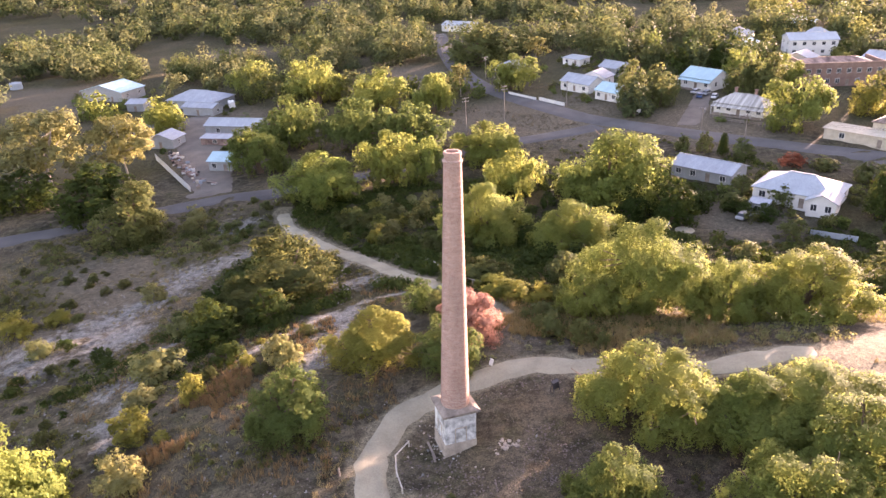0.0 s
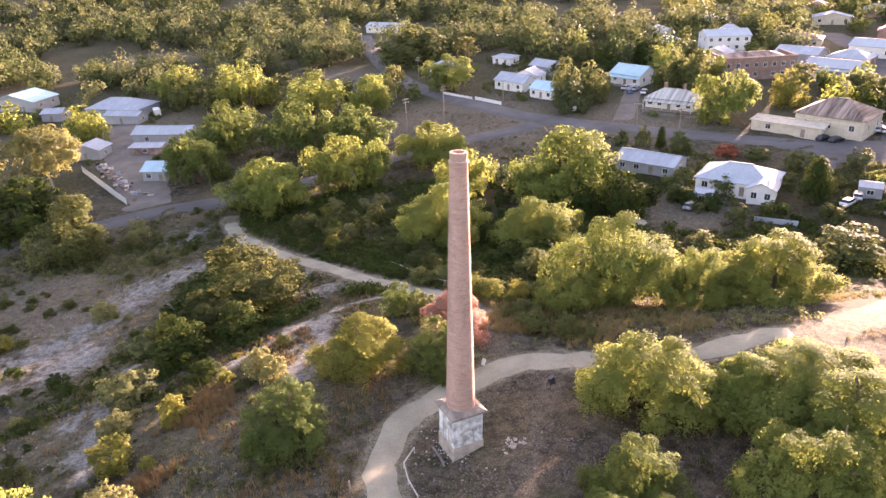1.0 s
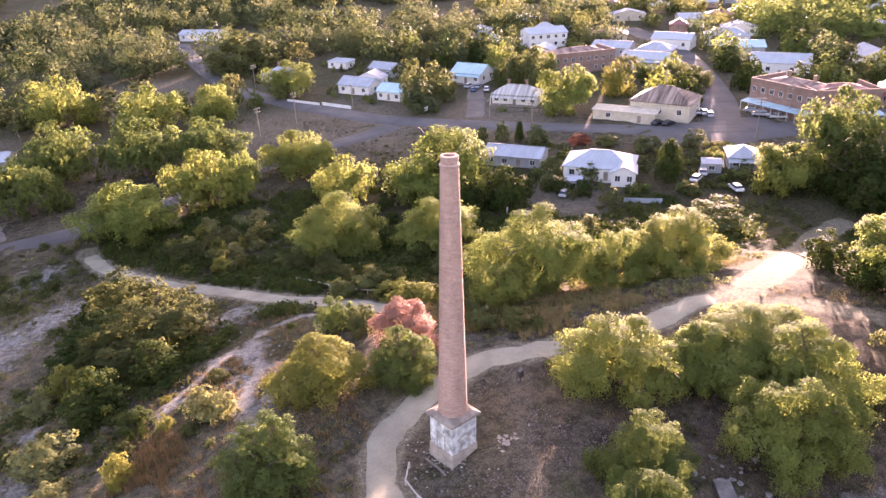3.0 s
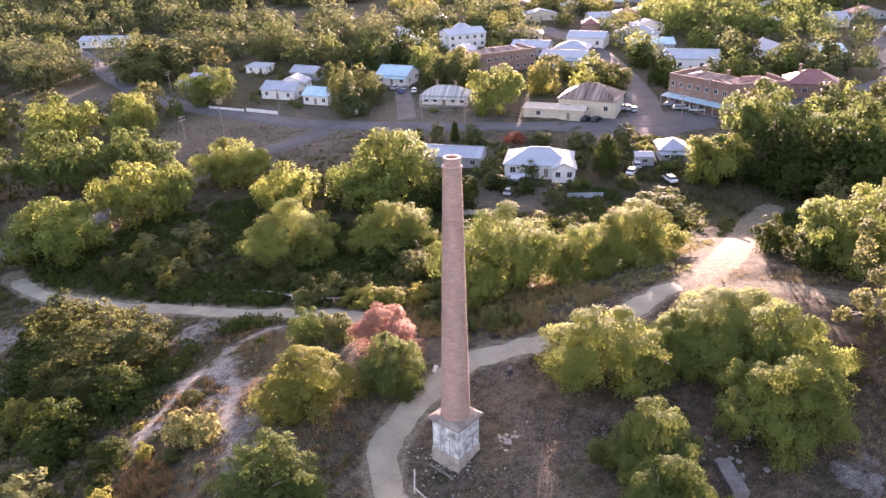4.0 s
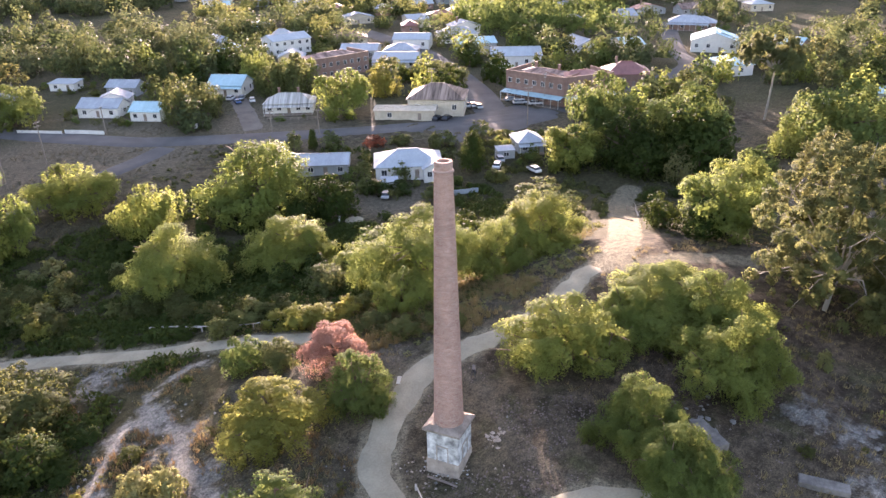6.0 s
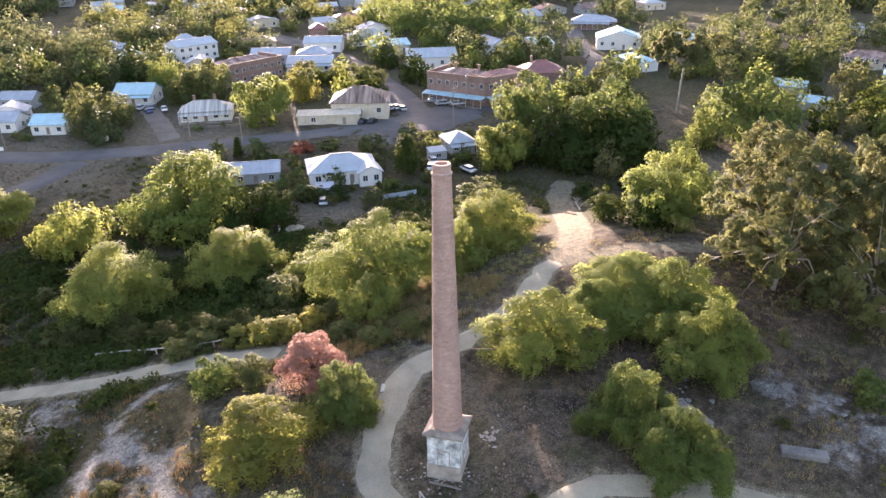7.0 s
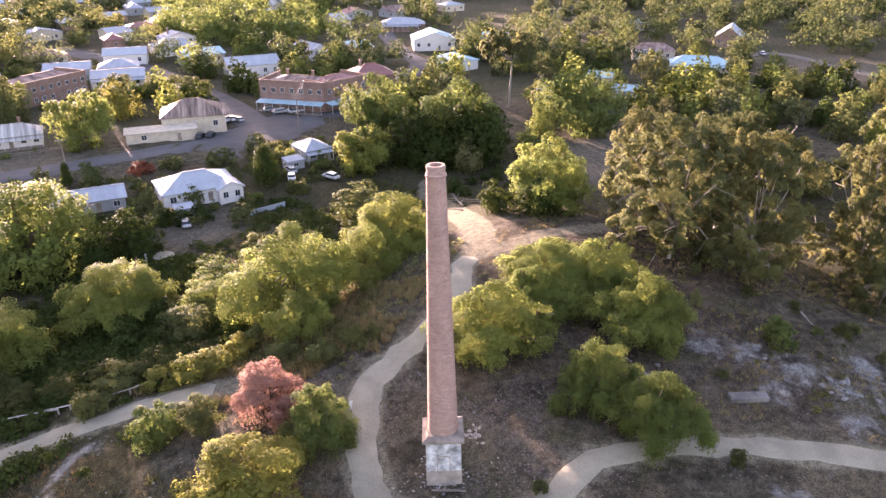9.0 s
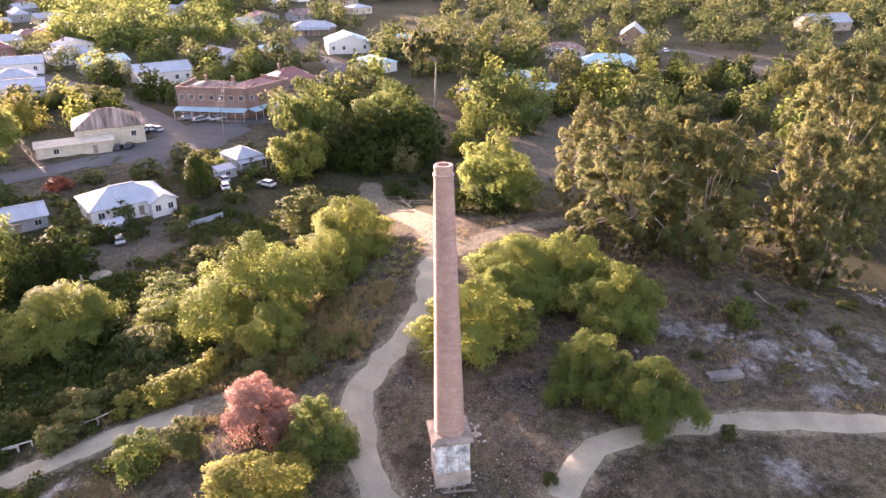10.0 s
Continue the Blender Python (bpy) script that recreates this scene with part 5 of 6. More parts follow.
for _ in range(5000):
    a, r = radians(rng.uniform(-48, 130)), rng.uniform(150, 262)
    x, y = 15 + r * math.sin(a), 45 + r * math.cos(a)
    xa, ya = np.array([x]), np.array([y])
    if count >= 300 or open_place(x, y) or on_road(x, y, 9) or dust_mask(xa, ya)[0] > 0.35 or value_noise(xa, ya, 42, 9)[0] < 0.36 or (x < 0 and y < 255):
        continue
    h = rng.uniform(5.5, 11.5)
    mat = rng.choice((OLIVE, WOODS, PEPPER, GUM, GREEN, DARK))
    sort = "gum" if mat is GUM else "round"
    plant(sort, (x, y, h, h * rng.uniform(0.42, 0.6)), mat, "olive-green tree among houses and paddocks", "far", "trees of the town")
    count += 1


rng = random.Random(77)
count = 0
for _ in range(900):
    x, y = rng.uniform(100, 235), rng.uniform(-45, 78)
    xa, ya = np.array([x]), np.array([y])
    if count >= 30 or math.hypot(x - 15, y - 45) < 100 or open_place(x, y) or on_road(x, y, 8) or dust_mask(xa, ya)[0] > 0.4:
        continue
    h = rng.uniform(5.5, 9.5)
    mat = rng.choice((OLIVE, PEPPER, GUM, GREEN, SCRUB, DARK, SCRUB))
    plant("full_gum" if mat is GUM else "round", (x, y, h * (1.2 if mat is GUM else 1.0), h * rng.uniform(0.5, 0.66)), mat, "full olive-green tree on the eastern side of town", "high" if mat is GUM else "mid", "trees east of the clearing")
    count += 1


def woodland(name, seed, count, r0, r1, a0, a1, material, label, gaps=0.26, grown=1.0):
    """Trees past counting: crowns of many leaf clumps, joined."""
    rng = np.random.RandomState(seed)
    pos, out, big = [], [], []
    made = 0
    while made < count:
        a, r = radians(rng.uniform(a0, a1)), math.sqrt(rng.uniform(r0 * r0, r1 * r1))
        x, y = 15 + r * math.sin(a), 45 + r * math.cos(a)
        made += 1
        if r < 520 and (on_road(x, y, 9) or before_house(x, y) or any(math.hypot(x - bx, y - by) < br + (3.5 if r < 360 else 2) for bx, by, br in BUILT)):
            continue
        if r < 420 and dust_mask(np.array([x]), np.array([y]))[0] > 0.4:
            continue
        if value_noise(np.array([x]), np.array([y]), 60, 4)[0] < gaps:
            continue
        size = grown * rng.uniform(0.75, 1.25)
        h, w = size * rng.uniform(7, 12), size * rng.uniform(4.4, 6.6)
        n, leaf = (420, 0.95) if r < 330 else (280, 1.2) if r < 430 else (150, 1.6)
        n = int(n * grown)
        lob = np.array(dome_lobes(rng.randint(1 << 30), 16, 0.12, 0.34, 0.19))
        pick = rng.randint(0, 16, n)
        d = rng.normal(0, 1, (n, 3))
        d /= np.linalg.norm(d, axis=1)[:, None]
        p = (lob[pick, :3] + d * lob[pick, 3:4] * rng.uniform(0.82, 1.04, (n, 1))) * (2 * w, 2 * w, h)
        p[:, 2] = np.maximum(p[:, 2], 0.3)
        dome = (p - (0, 0, h * 0.3)) / (w, w, h * 0.6)
        dome = 0.7 * dome / (np.linalg.norm(dome, axis=1)[:, None] + 1e-9) + 0.5 * d
        pos.append(p + (x, y, up(x, y)))
        out.append(dome / (np.linalg.norm(dome, axis=1)[:, None] + 1e-9))
        big.append(np.full((n, 1), leaf))
    me = bpy.data.meshes.new(name)
    big = np.concatenate(big)
    out = np.concatenate(out)
    leaves(me, np.concatenate(pos), out, big, big * 0.8, rng, 0.1, 0.3, out, 0.85)
    me.materials.append(material)
    return tagged(new(name, me), label, "woodland", kind="stuff")


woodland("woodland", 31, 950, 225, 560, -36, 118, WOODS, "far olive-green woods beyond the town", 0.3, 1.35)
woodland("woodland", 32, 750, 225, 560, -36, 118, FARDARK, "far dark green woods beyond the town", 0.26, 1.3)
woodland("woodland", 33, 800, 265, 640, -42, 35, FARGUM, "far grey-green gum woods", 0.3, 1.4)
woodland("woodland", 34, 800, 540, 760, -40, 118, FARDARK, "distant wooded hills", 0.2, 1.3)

woodland("woodland", 35, 230, 285, 450, 45, 60, GREEN, "large green park trees beyond the hotel", 0.1, 1.5)
woodland("woodland", 36, 160, 240, 470, 24, 48, OLIVE, "olive-green trees between the roofs of the town", 0.1, 1.1)


# ---- low growth ----
def undergrowth(name, seed, count, x0, x1, y0, y1, size, material, label, leaf=(0.34, 0.2), per=40, keep=None, tall=0.7):
    """Low clumps past counting, joined."""
    rng = np.random.RandomState(seed)
    x, y = rng.uniform(x0, x1, count), rng.uniform(y0, y1, count)
    ok = value_noise(x, y, 9, seed) > 0.42
    for pts, half in GROUND_WAYS[:5]:
        ok &= near_way(x, y, pts) > half + 0.7
    for road in (ROAD_WEST, ROAD_TOWN):
        ok &= near_way(x, y, road) > 5.5
    for bx, by, br in BUILT:
        ok &= np.hypot(x - bx, y - by) > br
    ok &= clay_mask(x, y) + 0.6 * rng.rand(count) < 0.75
    ok &= dust_mask(x, y) + 0.5 * rng.rand(count) < 0.7
    ok &= bare_mask(x, y) + 0.35 * rng.rand(count) < 0.62
    ok &= np.hypot(x - 4, y - 56) > 11 + 5 * rng.rand(count)
    if keep is not None:
        ok &= keep(x, y)
    x, y = x[ok], y[ok]
    n = len(x)
    r = rng.uniform(*size, n)
    d = rng.normal(0, 1, (n, per, 3))
    d[:, :, 2] = np.abs(d[:, :, 2])
    d /= np.linalg.norm(d, axis=2)[:, :, None]
    p = d * r[:, None, None] * rng.uniform(0.45, 1.0, (n, per, 1))
    p[:, :, 2] *= tall
    p += np.stack([x, y, land(x, y) + 0.05], -1)[:, None, :]
    me = bpy.data.meshes.new(name)
    leaves(me, p.reshape(-1, 3), d.reshape(-1, 3), leaf[0], leaf[1], rng, -0.2, 0.48, d.reshape(-1, 3), 0.6)
    me.materials.append(material)
    return tagged(new(name, me), label, "undergrowth", kind="stuff")


def tufts(name, seed, count, x0, x1, y0, y1, material, label, per=14, height=(0.25, 0.6), keep=None):
    """Dry grass: thin upright blades in tufts."""
    rng = np.random.RandomState(seed)
    x, y = rng.uniform(x0, x1, count), rng.uniform(y0, y1, count)
    ok = value_noise(x, y, 7, seed) > 0.45
    for pts, half in GROUND_WAYS[:5]:
        ok &= near_way(x, y, pts) > half + 0.3
    ok &= near_way(x, y, ROAD_WEST) > 5
    ok &= clay_mask(x, y) + 0.5 * rng.rand(count) < 0.8
    if keep is not None:
        ok &= keep(x, y)
    x, y = x[ok], y[ok]
    n = len(x)
    base = np.stack([x, y, land(x, y) - 0.05], -1)[:, None, :] + np.concatenate([rng.normal(0, 0.18, (n, per, 2)), np.zeros((n, per, 1))], 2)
    h = rng.uniform(*height, (n, per, 1))
    tip = base + np.concatenate([rng.normal(0, 0.16, (n, per, 2)), np.ones((n, per, 1))], 2) * np.concatenate([np.ones((n, per, 2)), h], 2)
    side = rng.normal(0, 1, (n, per, 3))
    side[:, :, 2] = 0
    side *= 0.035 / (np.linalg.norm(side, axis=2)[:, :, None] + 1e-6)
    co = np.stack([base - side, base + side, tip], 2).reshape(-1, 3)
    me = bpy.data.meshes.new(name)
    fill_mesh(me, co, np.arange(len(co)).reshape(-1, 3))
    me.materials.append(material)
    return tagged(new(name, me), label, "dry grass", kind="stuff")


def valley(x, y):
    return np.hypot(x - 15, y - 45) > 46


def slope(x, y):
    return (x < -6) & (np.hypot(x - 15, y - 45) > 22)


undergrowth("undergrowth", 41, 1900, -34, 78, 92, 165, (0.9, 2.3), DARK, "dark low scrub filling the valley", (0.5, 0.32), 90, valley, 0.8)
undergrowth("undergrowth", 42, 900, -34, 78, 90, 165, (0.8, 2.0), DARK, "dark olive low scrub filling the valley", (0.5, 0.32), 90, valley, 0.8)
# extra dark leaves, partly in place of the black shade beneath the trees
undergrowth("undergrowth", 58, 1100, -12, 46, 98, 132, (0.8, 2.0), DARK, "dark scrub deepening the shade under the valley trees", (0.46, 0.3), 80, valley, 0.8)
undergrowth("undergrowth", 43, 3600, -90, -8, 55, 165, (0.35, 1.0), SCRUB, "olive low scrub on the dry slope", (0.32, 0.18), 36, slope)
undergrowth("undergrowth", 44, 700, -90, -8, 55, 165, (0.35, 0.9), PALE, "pale low scrub on the dry slope", (0.32, 0.18), 30, slope)
undergrowth("undergrowth", 45, 900, 18, 110, 0, 100, (0.3, 0.9), SCRUB, "olive low scrub under the gum trees", (0.32, 0.18), 30)
tufts("dry_grass", 51, 9000, -90, 0, 45, 150, STRAW, "dry straw grass on the slope", keep=slope)
tufts("dry_grass", 54, 2400, -48, -4, 52, 104, RUSSET, "russet dry grass on the slope", 14, (0.4, 0.95), slope)
tufts("dry_grass", 57, 9000, -52, -10, 52, 100, RUSSET, "band of tall russet grass across the slope", 16, (0.5, 1.2), lambda x, y: near_way(x, y, RUSSET_BAND) < 3.2)
tufts("dry_grass", 52, 4500, 0, 60, 62, 120, STRAW, "dry straw grass beside the paths", keep=lambda x, y: np.hypot(x - 3, y - 56) > 17)
undergrowth("undergrowth", 48, 900, 3, 34, 76, 98, (0.5, 1.3), SCRUB, "olive low scrub on the bank above the path", (0.3, 0.18), 45, None, 0.8)
undergrowth("undergrowth", 49, 700, 3, 60, 68, 100, (0.4, 1.1), PALE, "pale low scrub on the bank above the path", (0.3, 0.16), 40, None, 0.9)
tufts("dry_grass", 55, 3000, 3, 34, 70, 98, STRAW, "tall dry grass on the bank above the path", 16, (0.5, 1.2))
undergrowth("undergrowth", 50, 900, 55, 115, 82, 140, (0.6, 1.6), SCRUB, "dark olive scrub beyond the clearing", (0.42, 0.26), 60, None, 0.8)
undergrowth("undergrowth", 59, 900, -42, 62, 160, 238, (0.4, 1.2), SCRUB, "olive low scrub on the roadside paddock", (0.42, 0.26), 50, None, 0.8)
tufts("dry_grass", 59, 5200, -42, 64, 158, 240, DULL_GRASS, "thin dry grass on the roadside paddock", 10, (0.3, 0.7), lambda x, y: near_way(x, y, ROAD_TOWN) > 5.5)
tufts("dry_grass", 56, 5000, -34, 10, 66, 118, DULL_GRASS, "thin grey-brown grass on the bare western slope", 9, (0.15, 0.4))
tufts("dry_grass", 53, 3500, 15, 80, -5, 60, STRAW, "dry straw grass on the eastern slope")


# ---- fences, poles, vehicles, stones ----
def fence(pts, height, material, label, every=2.0, rails=2, boards=False, name="fence"):
    """Posts and rails, or upright sheets, along a line."""
    line = spline(pts, 0.5) if len(pts) > 2 else np.linspace(pts[0], pts[1], 40)
    x0, y0 = line[0]
    fe = thing(name, x0, y0, up(x0, y0), 0, label, "fence")
    dist = np.concatenate([[0], np.cumsum(np.linalg.norm(np.diff(line, axis=0), axis=1))])
    n = max(1, int(dist[-1] / every))
    at = np.linspace(0, dist[-1], n + 1)
    px, py = np.interp(at, dist, line[:, 0]), np.interp(at, dist, line[:, 1])
    post = mesh_of("post", boxed(-0.07, 0.07, -0.07, 0.07, -0.4, height), material)
    q = [Vector((a - x0, b - y0, up(a, b) - up(x0, y0))) for a, b in zip(px, py)]
    for p in q:
        ob = part("post", post, None, fe)
        ob.location = p
    for a, b in zip(q, q[1:]):
        if boards:
            d = b - a
            turn = math.degrees(math.atan2(d.y, d.x))
            ob = part("panel", boxed(0, d.length, -0.025, 0.025, 0.05, height * 0.98), material, fe)
            ob.matrix_basis = pose(*a, 0, -math.degrees(math.asin(d.z / d.length)), turn)
        else:
            for k in range(rails):
                z = Vector((0, 0, height * (0.92 - 0.42 * k)))
                part("rail", tube(bmesh.new(), a + z, b + z, 0.075, 0.075, 6), material, fe)
    return fe


fence([(-3.1, 113.7), (-1.2, 109.6), (0.3, 104.4)], 1.0, RAIL, "bleached timber post-and-rail fence beside the path", 2.2, 1)
fence([(2.0, 101.3), (4.1, 97.6), (7.6, 94.2)], 1.0, RAIL, "bleached timber post-and-rail fence beside the path", 2.2, 1)
fence([(-0.1, 106.6), (1.1, 103.3)], 1.0, RAIL, "bleached timber post-and-rail fence beside the path", 2.2, 1)
fence([(-4.5, 57.5), (-5.7, 55.5), (-5.6, 53.1), (-4.9, 50.2)], 0.7, RAIL, "low timber rail along the inside of the path", 2.4, 1)
fence([(26.2, 251.5), (34.2, 239.5)], 1.2, WHITE, "white painted paling fence along the road", 2.4, 2, True)
fence([(35.3, 240.0), (42.0, 229.2)], 1.2, WHITE, "white painted paling fence along the road", 2.4, 2, True)
fence([(-83.6, 204.4), (-63.7, 172.6)], 1.9, WHITE, "long pale corrugated iron yard fence", 2.4, 2, True)
fence([(68.9, 120.5), (75.1, 116.0)], 1.2, WHITE_IRON, "white iron sheet fence behind the garden", 2.0, 2, True)
fence([(79.5, 202.0), (85.4, 193.4), (92.8, 187.5)], 1.0, TIMBER, "low grey timber rail fence in front of the cottage", 2.4, 2)
fence([(79.1, 81.6), (72.8, 69.9)], 1.0, TIMBER, "old post-and-wire fence beside the track", 3.0, 2)


def power_pole(xy, height, turn, arms=2, label="grey timber power pole with crossarms"):
    x, y = xy
    po = thing("power_pole", x, y, up(x, y), turn, label, "power pole", "power poles")
    part("pole", tube(bmesh.new(), (0, 0, -0.5), (0, 0, height), 0.17, 0.11, 10), TIMBER, po)
    for k in range(arms):
        z = height - 0.35 - 0.9 * k
        arm = part("crossarm", boxed(-1.15, 1.15, -0.16, -0.04, z - 0.07, z + 0.07), TIMBER, po)
        for i in (-1, -0.4, 0.4, 1):
            part("insulator", tube(bmesh.new(), (i, -0.1, z + 0.07), (i, -0.1, z + 0.27), 0.06, 0.045, 8), WHITE, arm)
    return Vector((x, y, up(x, y) + height - 0.1))


def wire(a, b, sag=1.0, off=(0, 0)):
    cu = bpy.data.curves.new("wire", "CURVE")
    cu.dimensions, cu.bevel_depth, cu.bevel_resolution = "3D", 0.016, 0
    sp = cu.splines.new("POLY")
    sp.points.add(14)
    for k in range(15):
        f = k / 14
        p = Vector(a).lerp(Vector(b), f) + Vector((off[0], off[1], -4 * sag * f * (1 - f)))
        sp.points[k].co = (*p, 1)
    cu.materials.append(DARKMETAL)
    return tagged(new("wire", cu), "thin dark overhead wire between poles", "wire", "overhead wires")


P1 = power_pole((9.0, 210.7), 10.0, 30)
P2 = power_pole((21.3, 217.5), 11.0, 30)
P3 = power_pole((42.9, 230.0), 8.0, 40, 1)
P4 = power_pole((122.4, 137.0), 11.0, -40)
P5 = power_pole((127.6, 178.8), 10.0, -50)
P6 = power_pole((73.0, 190.5), 6.5, -40, 1, "leaning short timber pole beside the road")
P7 = power_pole((79.5, 177.2), 7.5, -40, 1)
P8 = power_pole((20.2, 278.9), 9.0, 20)
P9 = power_pole((4.4, 337.7), 10.0, 10)
P10 = power_pole((143.3, 145.8), 10.0, 20)
P11 = power_pole((119.3, 336.1), 10.0, 20)
for a, b, g in ((P1, P2, 0.6), (P2, P3, 1.0), (P2, P8, 1.2), (P8, P9, 1.2), (P3, P6, 1.6), (P7, P4, 1.6), (P5, P4, 1.4), (P4, P10, 0.8)):
    for o in (-0.9, 0.9):
        wire(a, b, g, (o * 0.7, o * 0.7))

PAINTS = {n: plain("car_" + n, c, 0.25, 0.2, 0.03, 0.5, 4, 0) for n, c in (("white", (0.7, 0.7, 0.7)), ("silver", (0.4, 0.42, 0.44)), ("black", (0.03, 0.03, 0.035)), ("red", (0.35, 0.04, 0.03)), ("blue", (0.05, 0.10, 0.22)))}


def car(xy, turn, paint, label):
    x, y = xy
    ca = thing("car", x, y, up(x, y) + 0.12, turn, label, "car", "parked cars")
    bm = bmesh.new()
    prof = ((-2.2, 0.35), (2.2, 0.35), (2.25, 0.75), (1.3, 0.95), (-2.15, 0.98), (-2.25, 0.7))
    a = [bm.verts.new((px, -0.88, pz)) for px, pz in prof]
    b = [bm.verts.new((px, 0.88, pz)) for px, pz in prof]
    bm.faces.new(a)
    bm.faces.new(b[::-1])
    for k in range(6):
        bm.faces.new((a[k], b[k], b[(k + 1) % 6], a[(k + 1) % 6]))
    bmesh.ops.bevel(bm, geom=list(bm.edges), offset=0.08, segments=2, affect="EDGES")
    part("body", bm, PAINTS[paint], ca)
    bm = bmesh.new()
    lo = [bm.verts.new(p) for p in ((-1.9, -0.8, 0.95), (1.25, -0.8, 0.95), (1.25, 0.8, 0.95), (-1.9, 0.8, 0.95))]
    hi = [bm.verts.new(p) for p in ((-1.45, -0.66, 1.42), (0.5, -0.66, 1.42), (0.5, 0.66, 1.42), (-1.45, 0.66, 1.42))]
    for k in range(4):
        bm.faces.new((lo[k], lo[(k + 1) % 4], hi[(k + 1) % 4], hi[k]))
    part("windows", bm, GLASS, ca).name = "window_glass"
    part("roof", boxed(-1.5, 0.55, -0.7, 0.7, 1.41, 1.48), PAINTS[paint], ca)
    for px in (-1.35, 1.4):
        for py in (-0.86, 0.7):
            part("wheel", tube(bmesh.new(), (px, py, 0.3), (px, py + 0.18, 0.3), 0.32, 0.32, 14), TYRE, ca)
    return ca


car((112.1, 158.5), 20, "black", "dark car parked beside the hall")
for k, (p, c) in enumerate((((126.7, 163.7), "silver"), ((128.1, 162.2), "white"), ((127.9, 159.7), "silver"), ((130.4, 167.7), "white"))):
    car(p, 60, c, "pale car parked in a row beside the hall")
for k, (p, c) in enumerate((((85.8, 231.3), "white"), ((88.2, 228.5), "silver"), ((88.8, 223.4), "white"), ((84.7, 225.8), "blue"))):
    car(p, 35 + 12 * k, c, "car parked in the dusty yard")
for p, c in (((139.6, 152.6), "silver"), ((142.1, 148.1), "white"), ((141.2, 156.8), "silver"), ((140.8, 152.1), "white")):
    car(p, -40, c, "car parked in front of the hotel")
car((92.8, 113.5), 70, "white", "white car parked beside the garden")
car((93.5, 124.3), 50, "silver", "silver car parked beside the garden")
car((89.8, 122.1), 30, "white", "white van parked among garden shrubs")
car((282.5, 2.9), 10, "white", "white car parked near the church")
car((257.7, 10.7), 10, "silver", "pale car parked beside the blue-roofed house")
car((60.5, 130.3), 40, "silver", "old car behind the white house")
car((110.1, 160.5), 20, "black", "dark car on the roadside")


def stone(name, x, y, size, label, group, material=STONE, seed=1, sink=0.25):
    rng = np.random.RandomState(seed)
    bm = bmesh.new()
    bmesh.ops.create_icosphere(bm, subdivisions=2, radius=1)
    for v in bm.verts:
        v.co *= 0.75 + 0.5 * noise.noise(v.co * 1.3 + Vector((seed * 3.1, 0, 0)))
        v.co = Vector((v.co.x * size[0], v.co.y * size[1], v.co.z * size[2]))
    ob = new(name, mesh_of(name, bm, material))
    ob.matrix_basis = pose(x, y, up(x, y) + size[2] * (0.5 - sink), 0, 0, rng.uniform(0, 360))
    return tagged(ob, label, "rock", group)


rng = random.Random(8)
PALESTONE = plain("pale_quartz_rock", (0.23, 0.225, 0.21), 0.9, 0, 0.3, 0.8, 6, 0.4)
cx, cy = (4.4, 55.8)
for k in range(60):
    s_ = rng.uniform(0.08, 0.3)
    stone("rubble_stone", cx + rng.gauss(0, 1.1), cy + rng.gauss(0, 0.5), (s_ * 1.3, s_, s_ * 0.7), "broken stone in the rubble beside the pedestal", "rubble", seed=k)
for k in range(30):
    a = rng.uniform(0, math.tau)
    d = rng.uniform(2.6, 6)
    s_ = rng.uniform(0.05, 0.15)
    stone("loose_stone", PED[0] + d * math.cos(a), PED[1] + d * math.sin(a), (s_ * 1.3, s_, s_ * 0.6), "loose stone on the dirt round the chimney", "loose stones", seed=100 + k)
for k in range(70):
    side, along, out = k % 4, rng.uniform(-1.9, 1.9), 1.7 + abs(rng.gauss(0, 0.35))
    u, v = ((along, -out), (out, along), (along, out), (-out, along))[side]
    ca, sa_ = math.cos(radians(PED[2])), math.sin(radians(PED[2]))
    s_ = rng.uniform(0.04, 0.14)
    stone("fallen_stone", PED[0] + u * ca - v * sa_, PED[1] + u * sa_ + v * ca, (s_ * 1.4, s_, s_ * 0.6), "grey stone crumbled from the foot of the pedestal", "fallen stones", STONE if k % 3 else RENDERED, 400 + k)
for k, ((x, y), n, sp) in enumerate((((23.9, 18.9), 9, 1.6), ((21.8, 13.9), 9, 1.6), ((27.7, 28.1), 6, 1.2), ((20.2, 42.5), 8, 1.4), ((21.4, 40.2), 8, 1.6), ((48.8, 1.9), 6, 1.6))):
    for i in range(n):
        s_ = rng.uniform(0.15, 0.5)
        stone("pale_rock", x + rng.gauss(0, sp), y + rng.gauss(0, sp), (s_ * 1.4, s_, s_ * 0.55), "pale broken rock on the bare slope", "pale rocks", PALESTONE, 200 + 20 * k + i)
FOOTING = plain("old_concrete", (0.19, 0.178, 0.16), 0.95, 0, 0.4, 0.8, 6, 0.5)
# concrete footings of the old mine
for (x, y), turn, l, w, h in (((18.0, 39.4), 62, 4.2, 1.5, 0.9), ((18.8, 29.0), -70, 4.2, 1.3, 0.45)):
    bm = boxed(-l / 2, l / 2, -w / 2, w / 2, -0.5, h)
    bmesh.ops.bevel(bm, geom=list(bm.edges), offset=0.06, segments=2, affect="EDGES")
    ob = new("concrete_footing", mesh_of("concrete_footing", bm, FOOTING))
    ob.matrix_basis = pose(x, y, up(x, y), 0, 0, turn)
    tagged(ob, "grey weathered concrete mine footing on the slope", "footing")
